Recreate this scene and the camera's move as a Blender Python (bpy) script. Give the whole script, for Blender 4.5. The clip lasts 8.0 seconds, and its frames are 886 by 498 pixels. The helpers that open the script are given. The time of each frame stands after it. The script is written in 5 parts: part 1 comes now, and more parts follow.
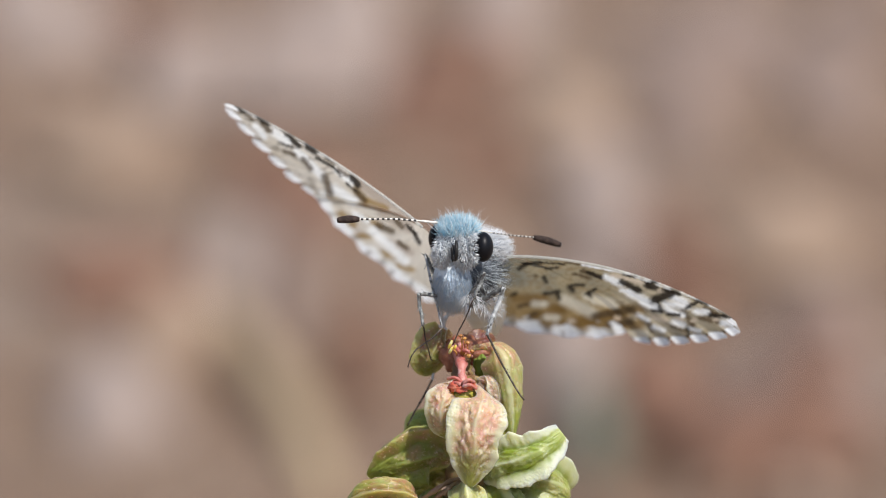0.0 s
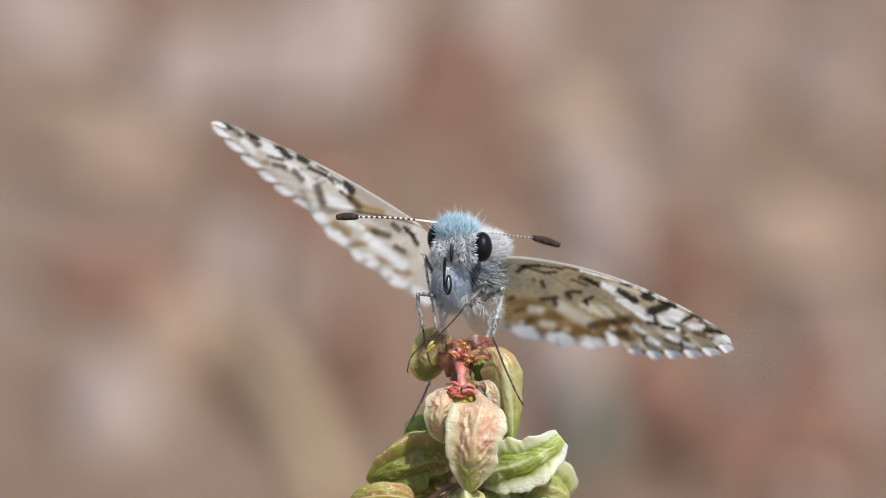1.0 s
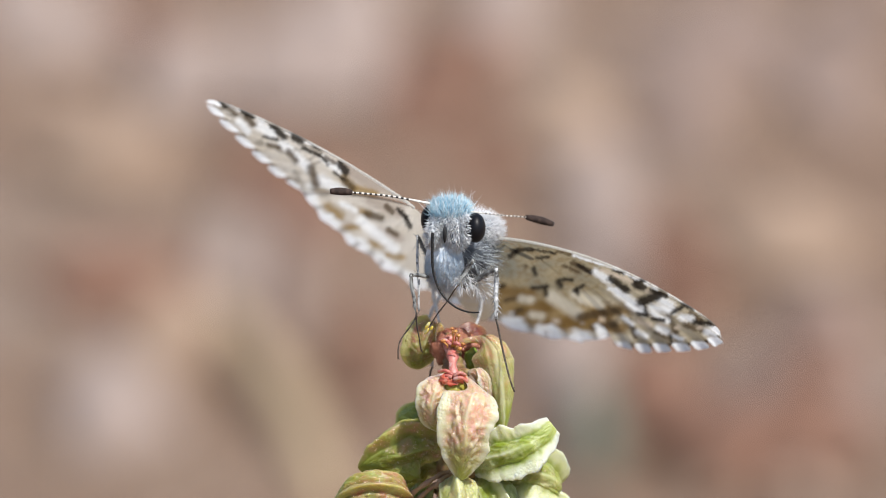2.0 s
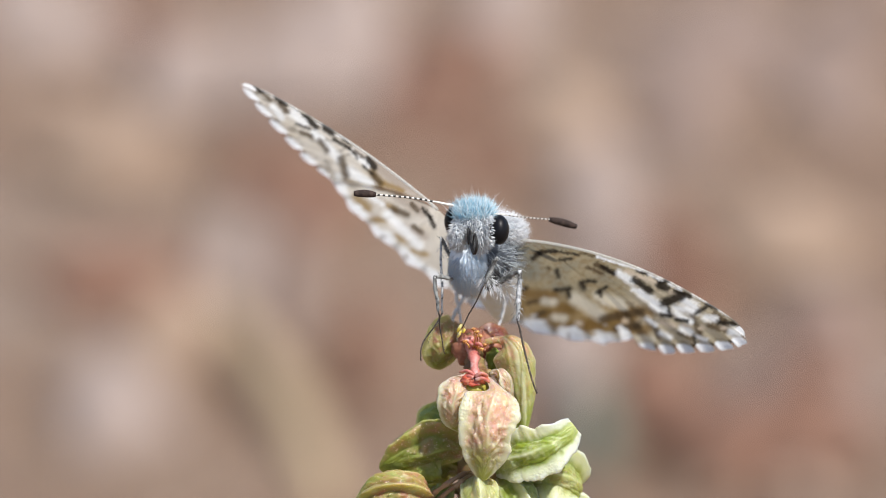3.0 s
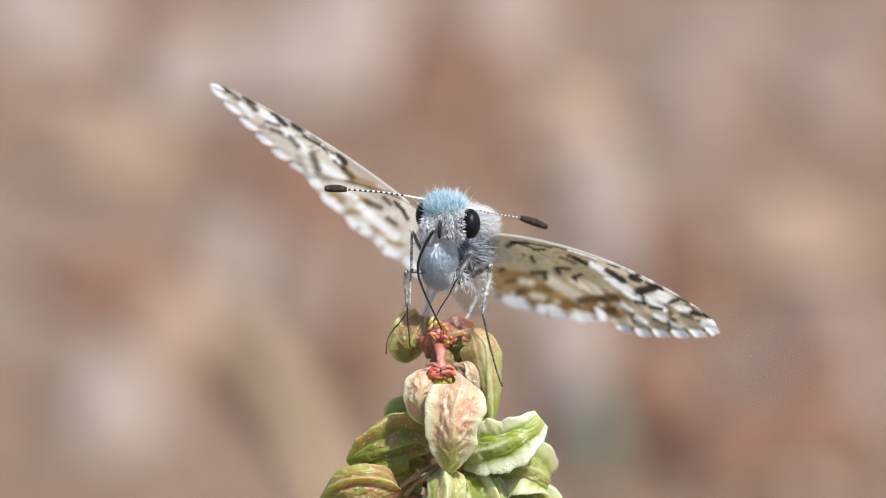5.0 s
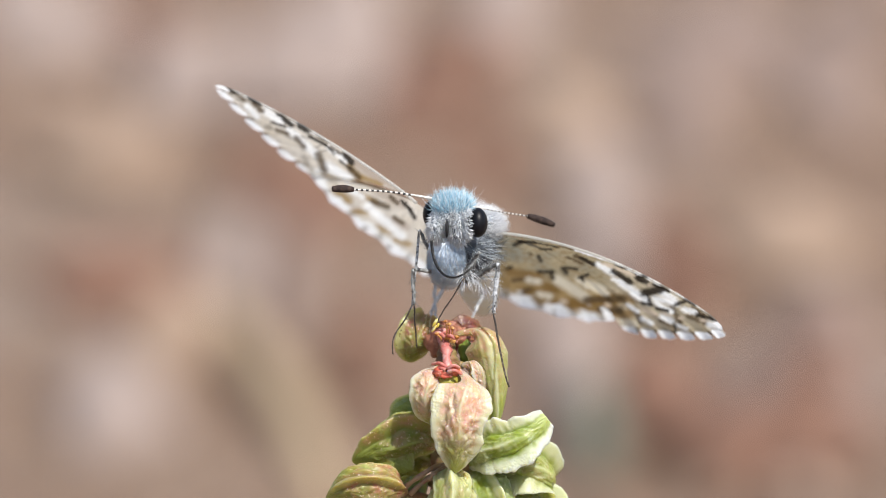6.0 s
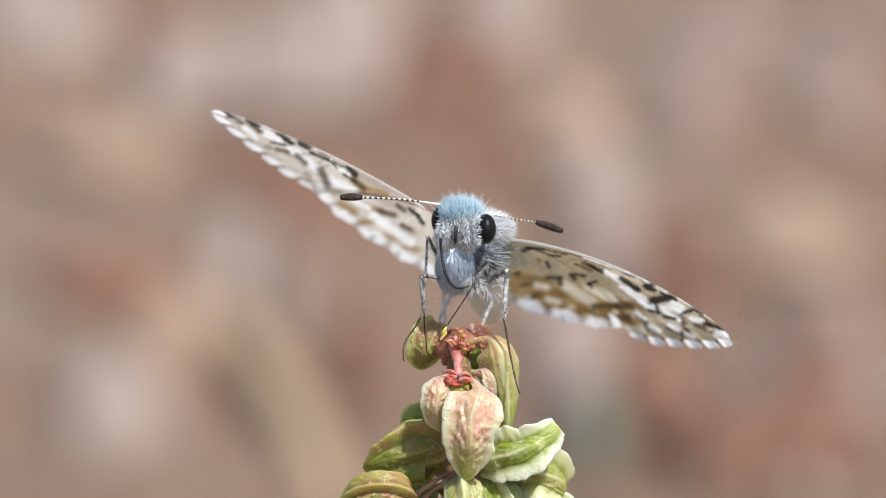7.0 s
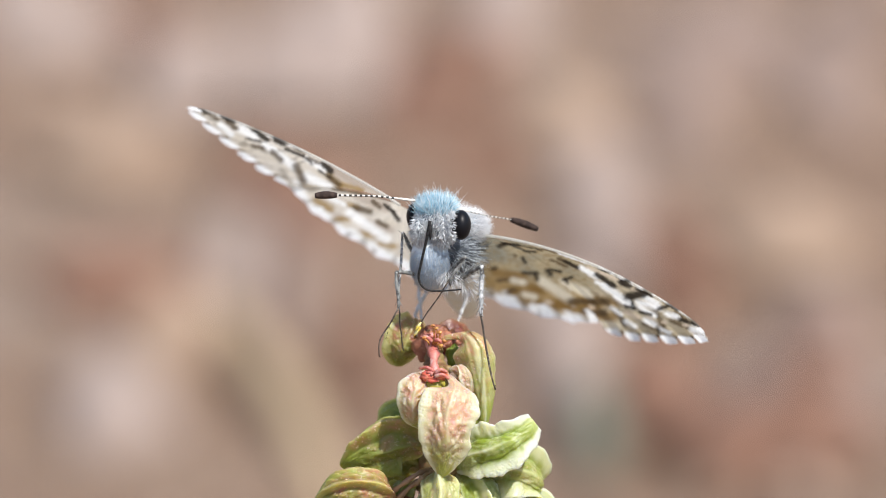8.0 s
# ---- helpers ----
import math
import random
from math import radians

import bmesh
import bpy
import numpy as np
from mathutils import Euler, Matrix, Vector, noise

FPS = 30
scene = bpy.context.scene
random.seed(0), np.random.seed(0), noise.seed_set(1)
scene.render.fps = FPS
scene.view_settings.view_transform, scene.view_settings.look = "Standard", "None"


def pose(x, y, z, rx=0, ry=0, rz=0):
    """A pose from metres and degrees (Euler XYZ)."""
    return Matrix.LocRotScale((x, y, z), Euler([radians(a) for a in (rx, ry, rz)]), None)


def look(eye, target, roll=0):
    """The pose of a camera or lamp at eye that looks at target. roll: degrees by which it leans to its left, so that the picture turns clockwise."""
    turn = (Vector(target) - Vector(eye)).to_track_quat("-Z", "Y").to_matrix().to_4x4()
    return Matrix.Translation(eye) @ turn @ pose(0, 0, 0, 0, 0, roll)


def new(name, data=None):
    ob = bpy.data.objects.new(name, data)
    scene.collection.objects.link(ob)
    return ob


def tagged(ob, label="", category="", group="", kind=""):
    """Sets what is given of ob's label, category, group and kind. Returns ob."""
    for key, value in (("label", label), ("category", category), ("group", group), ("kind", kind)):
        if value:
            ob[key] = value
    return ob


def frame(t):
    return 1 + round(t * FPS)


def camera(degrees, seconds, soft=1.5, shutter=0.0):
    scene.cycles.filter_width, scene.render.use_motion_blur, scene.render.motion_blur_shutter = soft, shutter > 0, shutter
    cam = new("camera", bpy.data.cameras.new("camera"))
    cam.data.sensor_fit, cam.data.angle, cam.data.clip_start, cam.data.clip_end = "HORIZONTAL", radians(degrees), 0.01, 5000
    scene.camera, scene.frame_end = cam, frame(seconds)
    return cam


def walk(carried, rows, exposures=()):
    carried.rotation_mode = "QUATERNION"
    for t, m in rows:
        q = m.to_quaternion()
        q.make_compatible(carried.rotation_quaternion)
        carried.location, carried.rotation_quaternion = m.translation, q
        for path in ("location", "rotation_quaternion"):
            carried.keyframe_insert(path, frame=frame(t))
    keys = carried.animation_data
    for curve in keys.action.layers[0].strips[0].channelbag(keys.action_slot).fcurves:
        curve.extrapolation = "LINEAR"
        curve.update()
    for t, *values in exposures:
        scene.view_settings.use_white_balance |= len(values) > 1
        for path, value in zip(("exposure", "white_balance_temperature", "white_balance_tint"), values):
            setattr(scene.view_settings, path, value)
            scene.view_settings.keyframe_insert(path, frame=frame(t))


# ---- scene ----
# Macro field: 52 mm wide at the plane of focus, 0.2474 m before the lens, which looks 14 degrees down.
FIELD, FOCUS, TILT = 0.052, 0.2474, 14.0
EYE = Vector((0.0, 0.0, 0.360))
SPAN = 8.0

cam = camera(2 * math.degrees(math.atan(FIELD / 2 / FOCUS)), SPAN, soft=1.0)
CAM_POSE = pose(EYE.x, EYE.y, EYE.z, 90 - TILT, 0, 0)
walk(cam, [(0.0, CAM_POSE), (SPAN, CAM_POSE)],
     exposures=[(0.0, 0.01), (0.5, 0.03), (1.0, 0.04), (1.5, 0.13), (3.0, 0.22), (3.5, 0.13), (4.0, 0.19), (4.5, 0.20), (5.0, 0.30),
                (6.5, 0.27), (7.0, 0.22), (7.5, 0.03), (8.0, 0.34)])
cam.data.dof.use_dof = True
cam.data.dof.focus_distance = FOCUS
cam.data.dof.aperture_fstop = 28.0

# ---------------------------------------------------------------- light
SUN_DIR = Vector((0.37, -0.42, 0.82)).normalized()      # towards the sun
world = bpy.data.worlds.new("sky")
scene.world = world
world.use_nodes = True
wn = world.node_tree
sky = wn.nodes.new("ShaderNodeTexSky")
sky.sky_type = "NISHITA"
sky.sun_disc = False
sky.sun_elevation = math.asin(SUN_DIR.z)
sky.sun_rotation = math.atan2(SUN_DIR.x, SUN_DIR.y)
wn.links.new(sky.outputs["Color"], wn.nodes["Background"].inputs["Color"])
wn.nodes["Background"].inputs["Strength"].default_value = 0.11
sun = new("sun", bpy.data.lights.new("sun", "SUN"))
sun.data.energy, sun.data.angle, sun.data.color = 4.6, radians(0.6), (1.0, 0.96, 0.91)
sun.matrix_world = look(SUN_DIR * 5, (0, 0, 0))

def smooth(a, b, x):
    t = max(0.0, min(1.0, (x - a) / (b - a)))
    return t * t * (3 - 2 * t)


# ---------------------------------------------------------------- the stage
MM = 0.001
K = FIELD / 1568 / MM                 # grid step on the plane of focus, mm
STAGE = Matrix.Translation(EYE + Vector((0, math.cos(radians(TILT)), -math.sin(radians(TILT)))) * FOCUS) @ pose(0, 0, 0, -TILT, 0, 0)


def spot(u, v, d=0.0):
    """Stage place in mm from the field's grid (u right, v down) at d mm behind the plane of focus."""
    s = K * (1 + d * MM / FOCUS)
    return Vector(((u - 784) * s, d, (441 - v) * s))


def ground_at(u, v):
    """Where the view through the grid point meets the ground, and the grid step there in metres."""
    way = (STAGE.to_3x3() @ Vector(((u - 784) * K, FOCUS / MM, (441 - v) * K))) * MM
    f = -EYE.z / way.z
    return EYE + way * f, K * MM * f


# ---------------------------------------------------------------- materials
def mix_nodes(nt, fac, a, b):
    n = nt.nodes.new("ShaderNodeMix")
    n.data_type = "RGBA"
    for sock, val in ((n.inputs[0], fac), (n.inputs[6], a), (n.inputs[7], b)):
        if isinstance(val, bpy.types.NodeSocket):
            nt.links.new(val, sock)
        elif isinstance(val, (int, float)):
            sock.default_value = val
        else:
            sock.default_value = (*val, 1)
    return n.outputs[2]


def noise_node(nt, scale, detail=4.0, rough=0.55, dist=0.0):
    tc = nt.nodes.new("ShaderNodeTexCoord")
    n = nt.nodes.new("ShaderNodeTexNoise")
    n.inputs["Scale"].default_value = scale
    n.inputs["Detail"].default_value = detail
    n.inputs["Roughness"].default_value = rough
    n.inputs["Distortion"].default_value = dist
    nt.links.new(tc.outputs["Object"], n.inputs["Vector"])
    return n.outputs["Fac"]


def ramp_node(nt, fac, lo, hi):
    n = nt.nodes.new("ShaderNodeMapRange")
    n.interpolation_type = "SMOOTHSTEP"
    n.inputs["From Min"].default_value = lo
    n.inputs["From Max"].default_value = hi
    nt.links.new(fac, n.inputs["Value"])
    return n.outputs["Result"]


def bump_node(nt, height, dist, strength=0.5):
    n = nt.nodes.new("ShaderNodeBump")
    n.inputs["Strength"].default_value = strength
    n.inputs["Distance"].default_value = dist
    nt.links.new(height, n.inputs["Height"])
    return n.outputs["Normal"]


def base_mat(name, rough=0.6, spec=0.4):
    m = bpy.data.materials.new(name)
    m.use_nodes = True
    nt = m.node_tree
    b = nt.nodes["Principled BSDF"]
    b.inputs["Roughness"].default_value = rough
    b.inputs["Specular IOR Level"].default_value = spec
    return m, nt, b


def mottled(name, a, b, c=None, scale=2000.0, fine=9000.0, rough=0.6, spec=0.4, bump=0.00003, sss=0.0, island=0.0, edges=(0.4, 0.6)):
    """Two or three colours in patches and grain, with fine relief."""
    m, nt, bs = base_mat(name, rough, spec)
    col = mix_nodes(nt, ramp_node(nt, noise_node(nt, scale), *edges), a, b)
    if c:
        col = mix_nodes(nt, ramp_node(nt, noise_node(nt, fine, 3), 0.52, 0.68), col, c)
    if island:
        g = nt.nodes.new("ShaderNodeNewGeometry")
        dark = tuple(v * (1 - island) for v in a)
        col = mix_nodes(nt, g.outputs["Random Per Island"], col, dark)
    nt.links.new(col, bs.inputs["Base Color"])
    if bump:
        nt.links.new(bump_node(nt, noise_node(nt, fine, 5, 0.6), bump), bs.inputs["Normal"])
    if sss:
        bs.inputs["Subsurface Weight"].default_value = sss
        bs.inputs["Subsurface Radius"].default_value = (1.0, 0.8, 0.4)
        bs.inputs["Subsurface Scale"].default_value = 0.0008
    return m


def hair_mat(name, a, b, rough=0.85, through_light=0.5):
    """Fine hair: each strand somewhere between two colours, letting some light through."""
    m, nt, bs = base_mat(name, rough, 0.12)
    g = nt.nodes.new("ShaderNodeNewGeometry")
    col = mix_nodes(nt, g.outputs["Random Per Island"], a, b)
    nt.links.new(col, bs.inputs["Base Color"])
    tr = nt.nodes.new("ShaderNodeBsdfTranslucent")
    nt.links.new(col, tr.inputs["Color"])
    mx = nt.nodes.new("ShaderNodeMixShader")
    mx.inputs[0].default_value = through_light
    nt.links.new(bs.outputs[0], mx.inputs[1])
    nt.links.new(tr.outputs[0], mx.inputs[2])
    nt.links.new(mx.outputs[0], nt.nodes["Material Output"].inputs["Surface"])
    return m


def scale_mat(name, thin=0.45, attribute="pattern"):
    """Wing scales: colour pattern, powdery grain, light passing through the membrane."""
    m, nt, bs = base_mat(name, 0.75, 0.2)
    at = nt.nodes.new("ShaderNodeAttribute")
    at.attribute_name = attribute
    grain = noise_node(nt, 11000, 3, 0.7)
    dim = nt.nodes.new("ShaderNodeMapRange")
    dim.inputs["From Min"].default_value, dim.inputs["From Max"].default_value = 0.3, 0.7
    dim.inputs["To Min"].default_value, dim.inputs["To Max"].default_value = 0.80, 1.08
    nt.links.new(grain, dim.inputs["Value"])
    sc = nt.nodes.new("ShaderNodeVectorMath")
    sc.operation = "SCALE"
    nt.links.new(at.outputs["Color"], sc.inputs[0])
    nt.links.new(dim.outputs["Result"], sc.inputs["Scale"])
    nt.links.new(sc.outputs[0], bs.inputs["Base Color"])
    nt.links.new(bump_node(nt, grain, 0.00003, 0.6), bs.inputs["Normal"])
    tr = nt.nodes.new("ShaderNodeBsdfTranslucent")
    nt.links.new(sc.outputs[0], tr.inputs["Color"])
    mx = nt.nodes.new("ShaderNodeMixShader")
    mx.inputs[0].default_value = thin
    nt.links.new(bs.outputs[0], mx.inputs[1])
    nt.links.new(tr.outputs[0], mx.inputs[2])
    nt.links.new(mx.outputs[0], nt.nodes["Material Output"].inputs["Surface"])
    return m


def pod_mat(name, green, pale, blush, grain=0.00006):
    """Fleshy pod skin: green to cream with a pink blush where the pigment attribute says so, wet-looking grains."""
    m, nt, bs = base_mat(name, 0.42, 0.42)
    at = nt.nodes.new("ShaderNodeAttribute")
    at.attribute_name = "pigment"
    sep = nt.nodes.new("ShaderNodeSeparateColor")
    nt.links.new(at.outputs["Color"], sep.inputs[0])
    half = tuple((g * 0.6 + p * 0.4) for g, p in zip(green, pale))
    col = mix_nodes(nt, ramp_node(nt, noise_node(nt, 900, 4, 0.6, 0.4), 0.38, 0.62), green, half)
    col = mix_nodes(nt, sep.outputs[0], col, pale)
    fleck = ramp_node(nt, noise_node(nt, 2600, 5, 0.7), 0.40, 0.60)
    mul = nt.nodes.new("ShaderNodeMath")
    mul.operation = "MULTIPLY"
    lift = nt.nodes.new("ShaderNodeMapRange")
    lift.inputs["To Min"].default_value = 0.45
    nt.links.new(fleck, lift.inputs["Value"])
    nt.links.new(lift.outputs["Result"], mul.inputs[0])
    nt.links.new(sep.outputs[1], mul.inputs[1])
    col = mix_nodes(nt, mul.outputs[0], col, blush)
    col = mix_nodes(nt, sep.outputs[2], col, (0.30, 0.33, 0.035))
    glint = ramp_node(nt, noise_node(nt, 5200, 2, 0.5), 0.62, 0.72)          # pale crusty grains, their sparkle mixed into the colour
    gm = nt.nodes.new("ShaderNodeMath")
    gm.operation = "MULTIPLY"
    nt.links.new(glint, gm.inputs[0])
    nt.links.new(sep.outputs[1], gm.inputs[1])
    col = mix_nodes(nt, gm.outputs[0], col, (0.80, 0.70, 0.55))
    nt.links.new(col, bs.inputs["Base Color"])
    vor = nt.nodes.new("ShaderNodeTexVoronoi")
    vor.feature = "SMOOTH_F1"
    vor.inputs["Scale"].default_value = 6000
    tc = nt.nodes.new("ShaderNodeTexCoord")
    nt.links.new(tc.outputs["Object"], vor.inputs["Vector"])
    inv = nt.nodes.new("ShaderNodeMath")
    inv.operation = "MULTIPLY_ADD"
    inv.inputs[1].default_value = -1.0
    nt.links.new(vor.outputs["Distance"], inv.inputs[0])
    soft = nt.nodes.new("ShaderNodeMath")
    soft.operation = "MULTIPLY"
    soft.inputs[1].default_value = 0.5
    nt.links.new(noise_node(nt, 1300, 4, 0.6), soft.inputs[0])
    nt.links.new(soft.outputs[0], inv.inputs[2])
    patch = nt.nodes.new("ShaderNodeMath")          # grains come in patches
    patch.operation = "MULTIPLY"
    nt.links.new(inv.outputs[0], patch.inputs[0])
    nt.links.new(ramp_node(nt, noise_node(nt, 900, 3, 0.5), 0.46, 0.62), patch.inputs[1])
    folds = nt.nodes.new("ShaderNodeMath")          # and soft wrinkles everywhere
    folds.operation = "ADD"
    nt.links.new(patch.outputs[0], folds.inputs[0])
    low = nt.nodes.new("ShaderNodeMath")
    low.operation = "MULTIPLY"
    low.inputs[1].default_value = 0.5
    nt.links.new(noise_node(nt, 1800, 5, 0.6, 0.6), low.inputs[0])
    nt.links.new(low.outputs[0], folds.inputs[1])
    nt.links.new(bump_node(nt, folds.outputs[0], grain, 1.0), bs.inputs["Normal"])
    bs.inputs["Subsurface Weight"].default_value = 0.70
    bs.inputs["Subsurface Radius"].default_value = (1.0, 0.85, 0.35)
    bs.inputs["Subsurface Scale"].default_value = 0.0016
    return m


M_WING = scale_mat("wing_scales", 0.68)
M_FRINGE = scale_mat("fringe_scales", 0.88)
M_BLUE = hair_mat("blue_hair", (0.32, 0.63, 0.78), (0.96, 0.99, 1.0))
M_WHITE = hair_mat("white_hair", (0.98, 0.98, 0.98), (0.78, 0.82, 0.86))
M_BREAST = hair_mat("breast_hair", (0.97, 0.99, 1.0), (0.64, 0.78, 0.92))
M_COLLAR = hair_mat("collar_hair", (0.98, 0.98, 0.98), (0.86, 0.88, 0.91))
M_THORAX = hair_mat("thorax_hair", (0.84, 0.90, 0.94), (0.10, 0.12, 0.14), through_light=0.4)
M_SKIN = mottled("body_skin", (0.90, 0.95, 0.98), (0.85, 0.91, 0.96), (0.74, 0.81, 0.88), scale=1500, rough=0.8, bump=0.00004)
M_FACE = mottled("face_skin", (0.20, 0.24, 0.28), (0.40, 0.45, 0.50), (0.08, 0.09, 0.10), scale=2500, rough=0.8, bump=0.00004)
# dark skin, deepened further for the shade on the thorax
M_THSKIN = mottled("thorax_skin", (0.075, 0.088, 0.105), (0.18, 0.20, 0.23), (0.09, 0.10, 0.11), scale=1500, rough=0.8, bump=0.00004)
M_BELLY = mottled("belly_scales", (0.84, 0.80, 0.68), (0.88, 0.86, 0.79), scale=1800, rough=0.8)
M_EYE, _nt, _b = base_mat("eye_black", 0.42, 0.2)
_b.inputs["Base Color"].default_value = (0.006, 0.006, 0.008, 1)
_vor = _nt.nodes.new("ShaderNodeTexVoronoi")
_vor.inputs["Scale"].default_value = 22000
_tc = _nt.nodes.new("ShaderNodeTexCoord")
_nt.links.new(_tc.outputs["Object"], _vor.inputs["Vector"])
_nt.links.new(bump_node(_nt, _vor.outputs["Distance"], 0.000004, 0.2), _b.inputs["Normal"])
M_DARK = mottled("dark_chitin", (0.009, 0.009, 0.010), (0.018, 0.016, 0.015), scale=3000, rough=0.48, spec=0.35)
M_CLUB = mottled("club_brown", (0.030, 0.020, 0.017), (0.060, 0.040, 0.033), scale=3500, rough=0.8, spec=0.2)
M_BEAD = mottled("bead_white", (0.85, 0.82, 0.76), (0.62, 0.58, 0.52), scale=4000, rough=0.7)
M_LEG = mottled("leg_scales", (0.29, 0.30, 0.29), (0.12, 0.12, 0.115), (0.035, 0.03, 0.028), scale=2600, fine=4200, rough=0.7)
M_LEGWHITE = mottled("leg_white", (0.56, 0.57, 0.58), (0.32, 0.33, 0.33), (0.06, 0.055, 0.05), scale=2600, fine=4200, rough=0.7)
M_LEGPALE = mottled("leg_pale", (0.74, 0.75, 0.76), (0.58, 0.59, 0.60), scale=2600, rough=0.7)
M_TARSUS = mottled("tarsus_brown", (0.028, 0.020, 0.016), (0.065, 0.048, 0.036), (0.17, 0.135, 0.105), scale=4200, fine=6000, rough=0.55)
M_POD = pod_mat("pod_skin", (0.48, 0.43, 0.23), (0.57, 0.56, 0.38), (0.60, 0.34, 0.25), 0.00008)
M_PODLIP = pod_mat("pod_skin_lipped", (0.21, 0.29, 0.025), (0.62, 0.65, 0.46), (0.44, 0.22, 0.15))
M_PODARCH = pod_mat("pod_skin_arched", (0.27, 0.325, 0.075), (0.52, 0.53, 0.30), (0.46, 0.21, 0.15))
# darker copy of the green skin: shade between the pods is put into it
M_PODSHADE = pod_mat("pod_skin_shaded", (0.175, 0.235, 0.028), (0.31, 0.36, 0.09), (0.40, 0.24, 0.15))
M_PODGREEN = pod_mat("pod_skin_green", (0.215, 0.285, 0.038), (0.52, 0.54, 0.31), (0.40, 0.21, 0.14))
M_PODOLIVE = pod_mat("pod_skin_olive", (0.20, 0.25, 0.040), (0.42, 0.40, 0.17), (0.36, 0.16, 0.10))
M_PODRED = pod_mat("pod_skin_red", (0.13, 0.045, 0.035), (0.18, 0.07, 0.05), (0.15, 0.035, 0.03))
M_RED = mottled("red_node", (0.46, 0.060, 0.035), (0.54, 0.12, 0.07), (0.62, 0.28, 0.20), scale=1200, fine=2600, rough=0.42, spec=0.45, sss=0.3, bump=0.00006)
M_NODE = mottled("node_pink", (0.44, 0.12, 0.10), (0.52, 0.21, 0.18), (0.60, 0.35, 0.32), scale=1200, fine=2600, rough=0.42, spec=0.45, sss=0.3, bump=0.00006)
M_BRACT = mottled("bract_red", (0.26, 0.085, 0.05), (0.36, 0.14, 0.08), (0.46, 0.22, 0.15), scale=1000, fine=3000, rough=0.5, sss=0.2, bump=0.00005)
M_GREENBIT = mottled("bract_green", (0.16, 0.24, 0.03), (0.26, 0.32, 0.07), scale=1000, rough=0.5, sss=0.2)
M_OVARY = mottled("ovary_skin", (0.30, 0.26, 0.035), (0.42, 0.37, 0.07), (0.22, 0.21, 0.03), scale=900, fine=2600, rough=0.38, sss=0.4)
M_STALK = mottled("stalk_skin", (0.22, 0.12, 0.06), (0.28, 0.22, 0.09), (0.32, 0.12, 0.08), scale=900, fine=1800, rough=0.5, sss=0.2)
# tan-pink, darkened for the deep shade between the lower pods
M_STALKLET = mottled("stalklet_skin", (0.32, 0.20, 0.12), (0.36, 0.26, 0.14), (0.30, 0.14, 0.09), scale=900, fine=1800, rough=0.5, sss=0.2)
M_ORANGE = mottled("anther_orange", (0.42, 0.15, 0.045), (0.60, 0.28, 0.08), scale=3000, rough=0.35, sss=0.3)
M_YELLOW = mottled("pollen_yellow", (0.86, 0.62, 0.10), (0.92, 0.80, 0.35), scale=3000, rough=0.3, sss=0.4)
M_STONE = mottled("stone_grey", (0.345, 0.270, 0.232), (0.315, 0.243, 0.206), (0.375, 0.300, 0.262), scale=25, fine=160, rough=0.9, bump=0.002)
M_GRAVEL, _nt, _b = base_mat("gravel", 0.9, 0.3)
_g = _nt.nodes.new("ShaderNodeNewGeometry")
_c = mix_nodes(_nt, _g.outputs["Random Per Island"], (0.20, 0.120, 0.080), (0.40, 0.30, 0.235))
_nt.links.new(mix_nodes(_nt, ramp_node(_nt, noise_node(_nt, 300), 0.4, 0.7), _c, (0.34, 0.23, 0.16)), _b.inputs["Base Color"])
M_TAN = mottled("stone_peach", (0.335, 0.236, 0.168), (0.318, 0.222, 0.157), (0.352, 0.252, 0.182), scale=25, fine=160, rough=0.9, bump=0.002)
M_MAUVE = mottled("stone_mauve", (0.262, 0.190, 0.155), (0.245, 0.175, 0.142), (0.28, 0.205, 0.17), scale=25, fine=160, rough=0.9, bump=0.002)
M_MOSS = mottled("stone_mossy", (0.235, 0.235, 0.18), (0.20, 0.21, 0.155), (0.27, 0.26, 0.21), scale=25, fine=160, rough=0.9, bump=0.002)
M_CLOD = mottled("clod_red", (0.205, 0.108, 0.072), (0.230, 0.126, 0.085), (0.178, 0.092, 0.062), scale=30, fine=140, rough=0.95, bump=0.003)
M_STRAW = mottled("straw_dry", (0.45, 0.332, 0.205), (0.41, 0.30, 0.182), (0.48, 0.362, 0.232), scale=40, fine=260, rough=0.8, bump=0.0006)


# ---------------------------------------------------------------- builders
def mesh_of(name, verts, faces, material, smooth=True, colours=None, layer="pattern", unit=MM):
    me = bpy.data.meshes.new(name)
    me.from_pydata([tuple(c * unit for c in v) for v in verts], [], faces)
    for m in material if isinstance(material, (list, tuple)) else [material]:
        me.materials.append(m)
    if colours is not None:
        at = me.color_attributes.new(layer, "FLOAT_COLOR", "POINT")
        at.data.foreach_set("color", np.asarray(colours, dtype=np.float32).ravel())
    if smooth:
        me.polygons.foreach_set("use_smooth", [True] * len(me.polygons))
    me.update()
    return me


def part(name, me, parent, label="", at=None):
    ob = new(name, me)
    ob.parent = parent
    if at is not None:
        ob.matrix_basis = at
    return tagged(ob, label)


def thing(name, at, label, category, group="", kind=""):
    ob = new(name)
    ob.empty_display_size = 0.002
    ob.matrix_basis = at
    return tagged(ob, label, category, group, kind)


def frames_along(pts):
    """Tangents and two sides along a polyline."""
    out, side = [], None
    for i, p in enumerate(pts):
        t = (pts[min(i + 1, len(pts) - 1)] - pts[max(i - 1, 0)]).normalized()
        if side is None:
            side = t.orthogonal().normalized()
        side = (side - t * side.dot(t)).normalized()
        out.append((p, t, side, t.cross(side)))
    return out


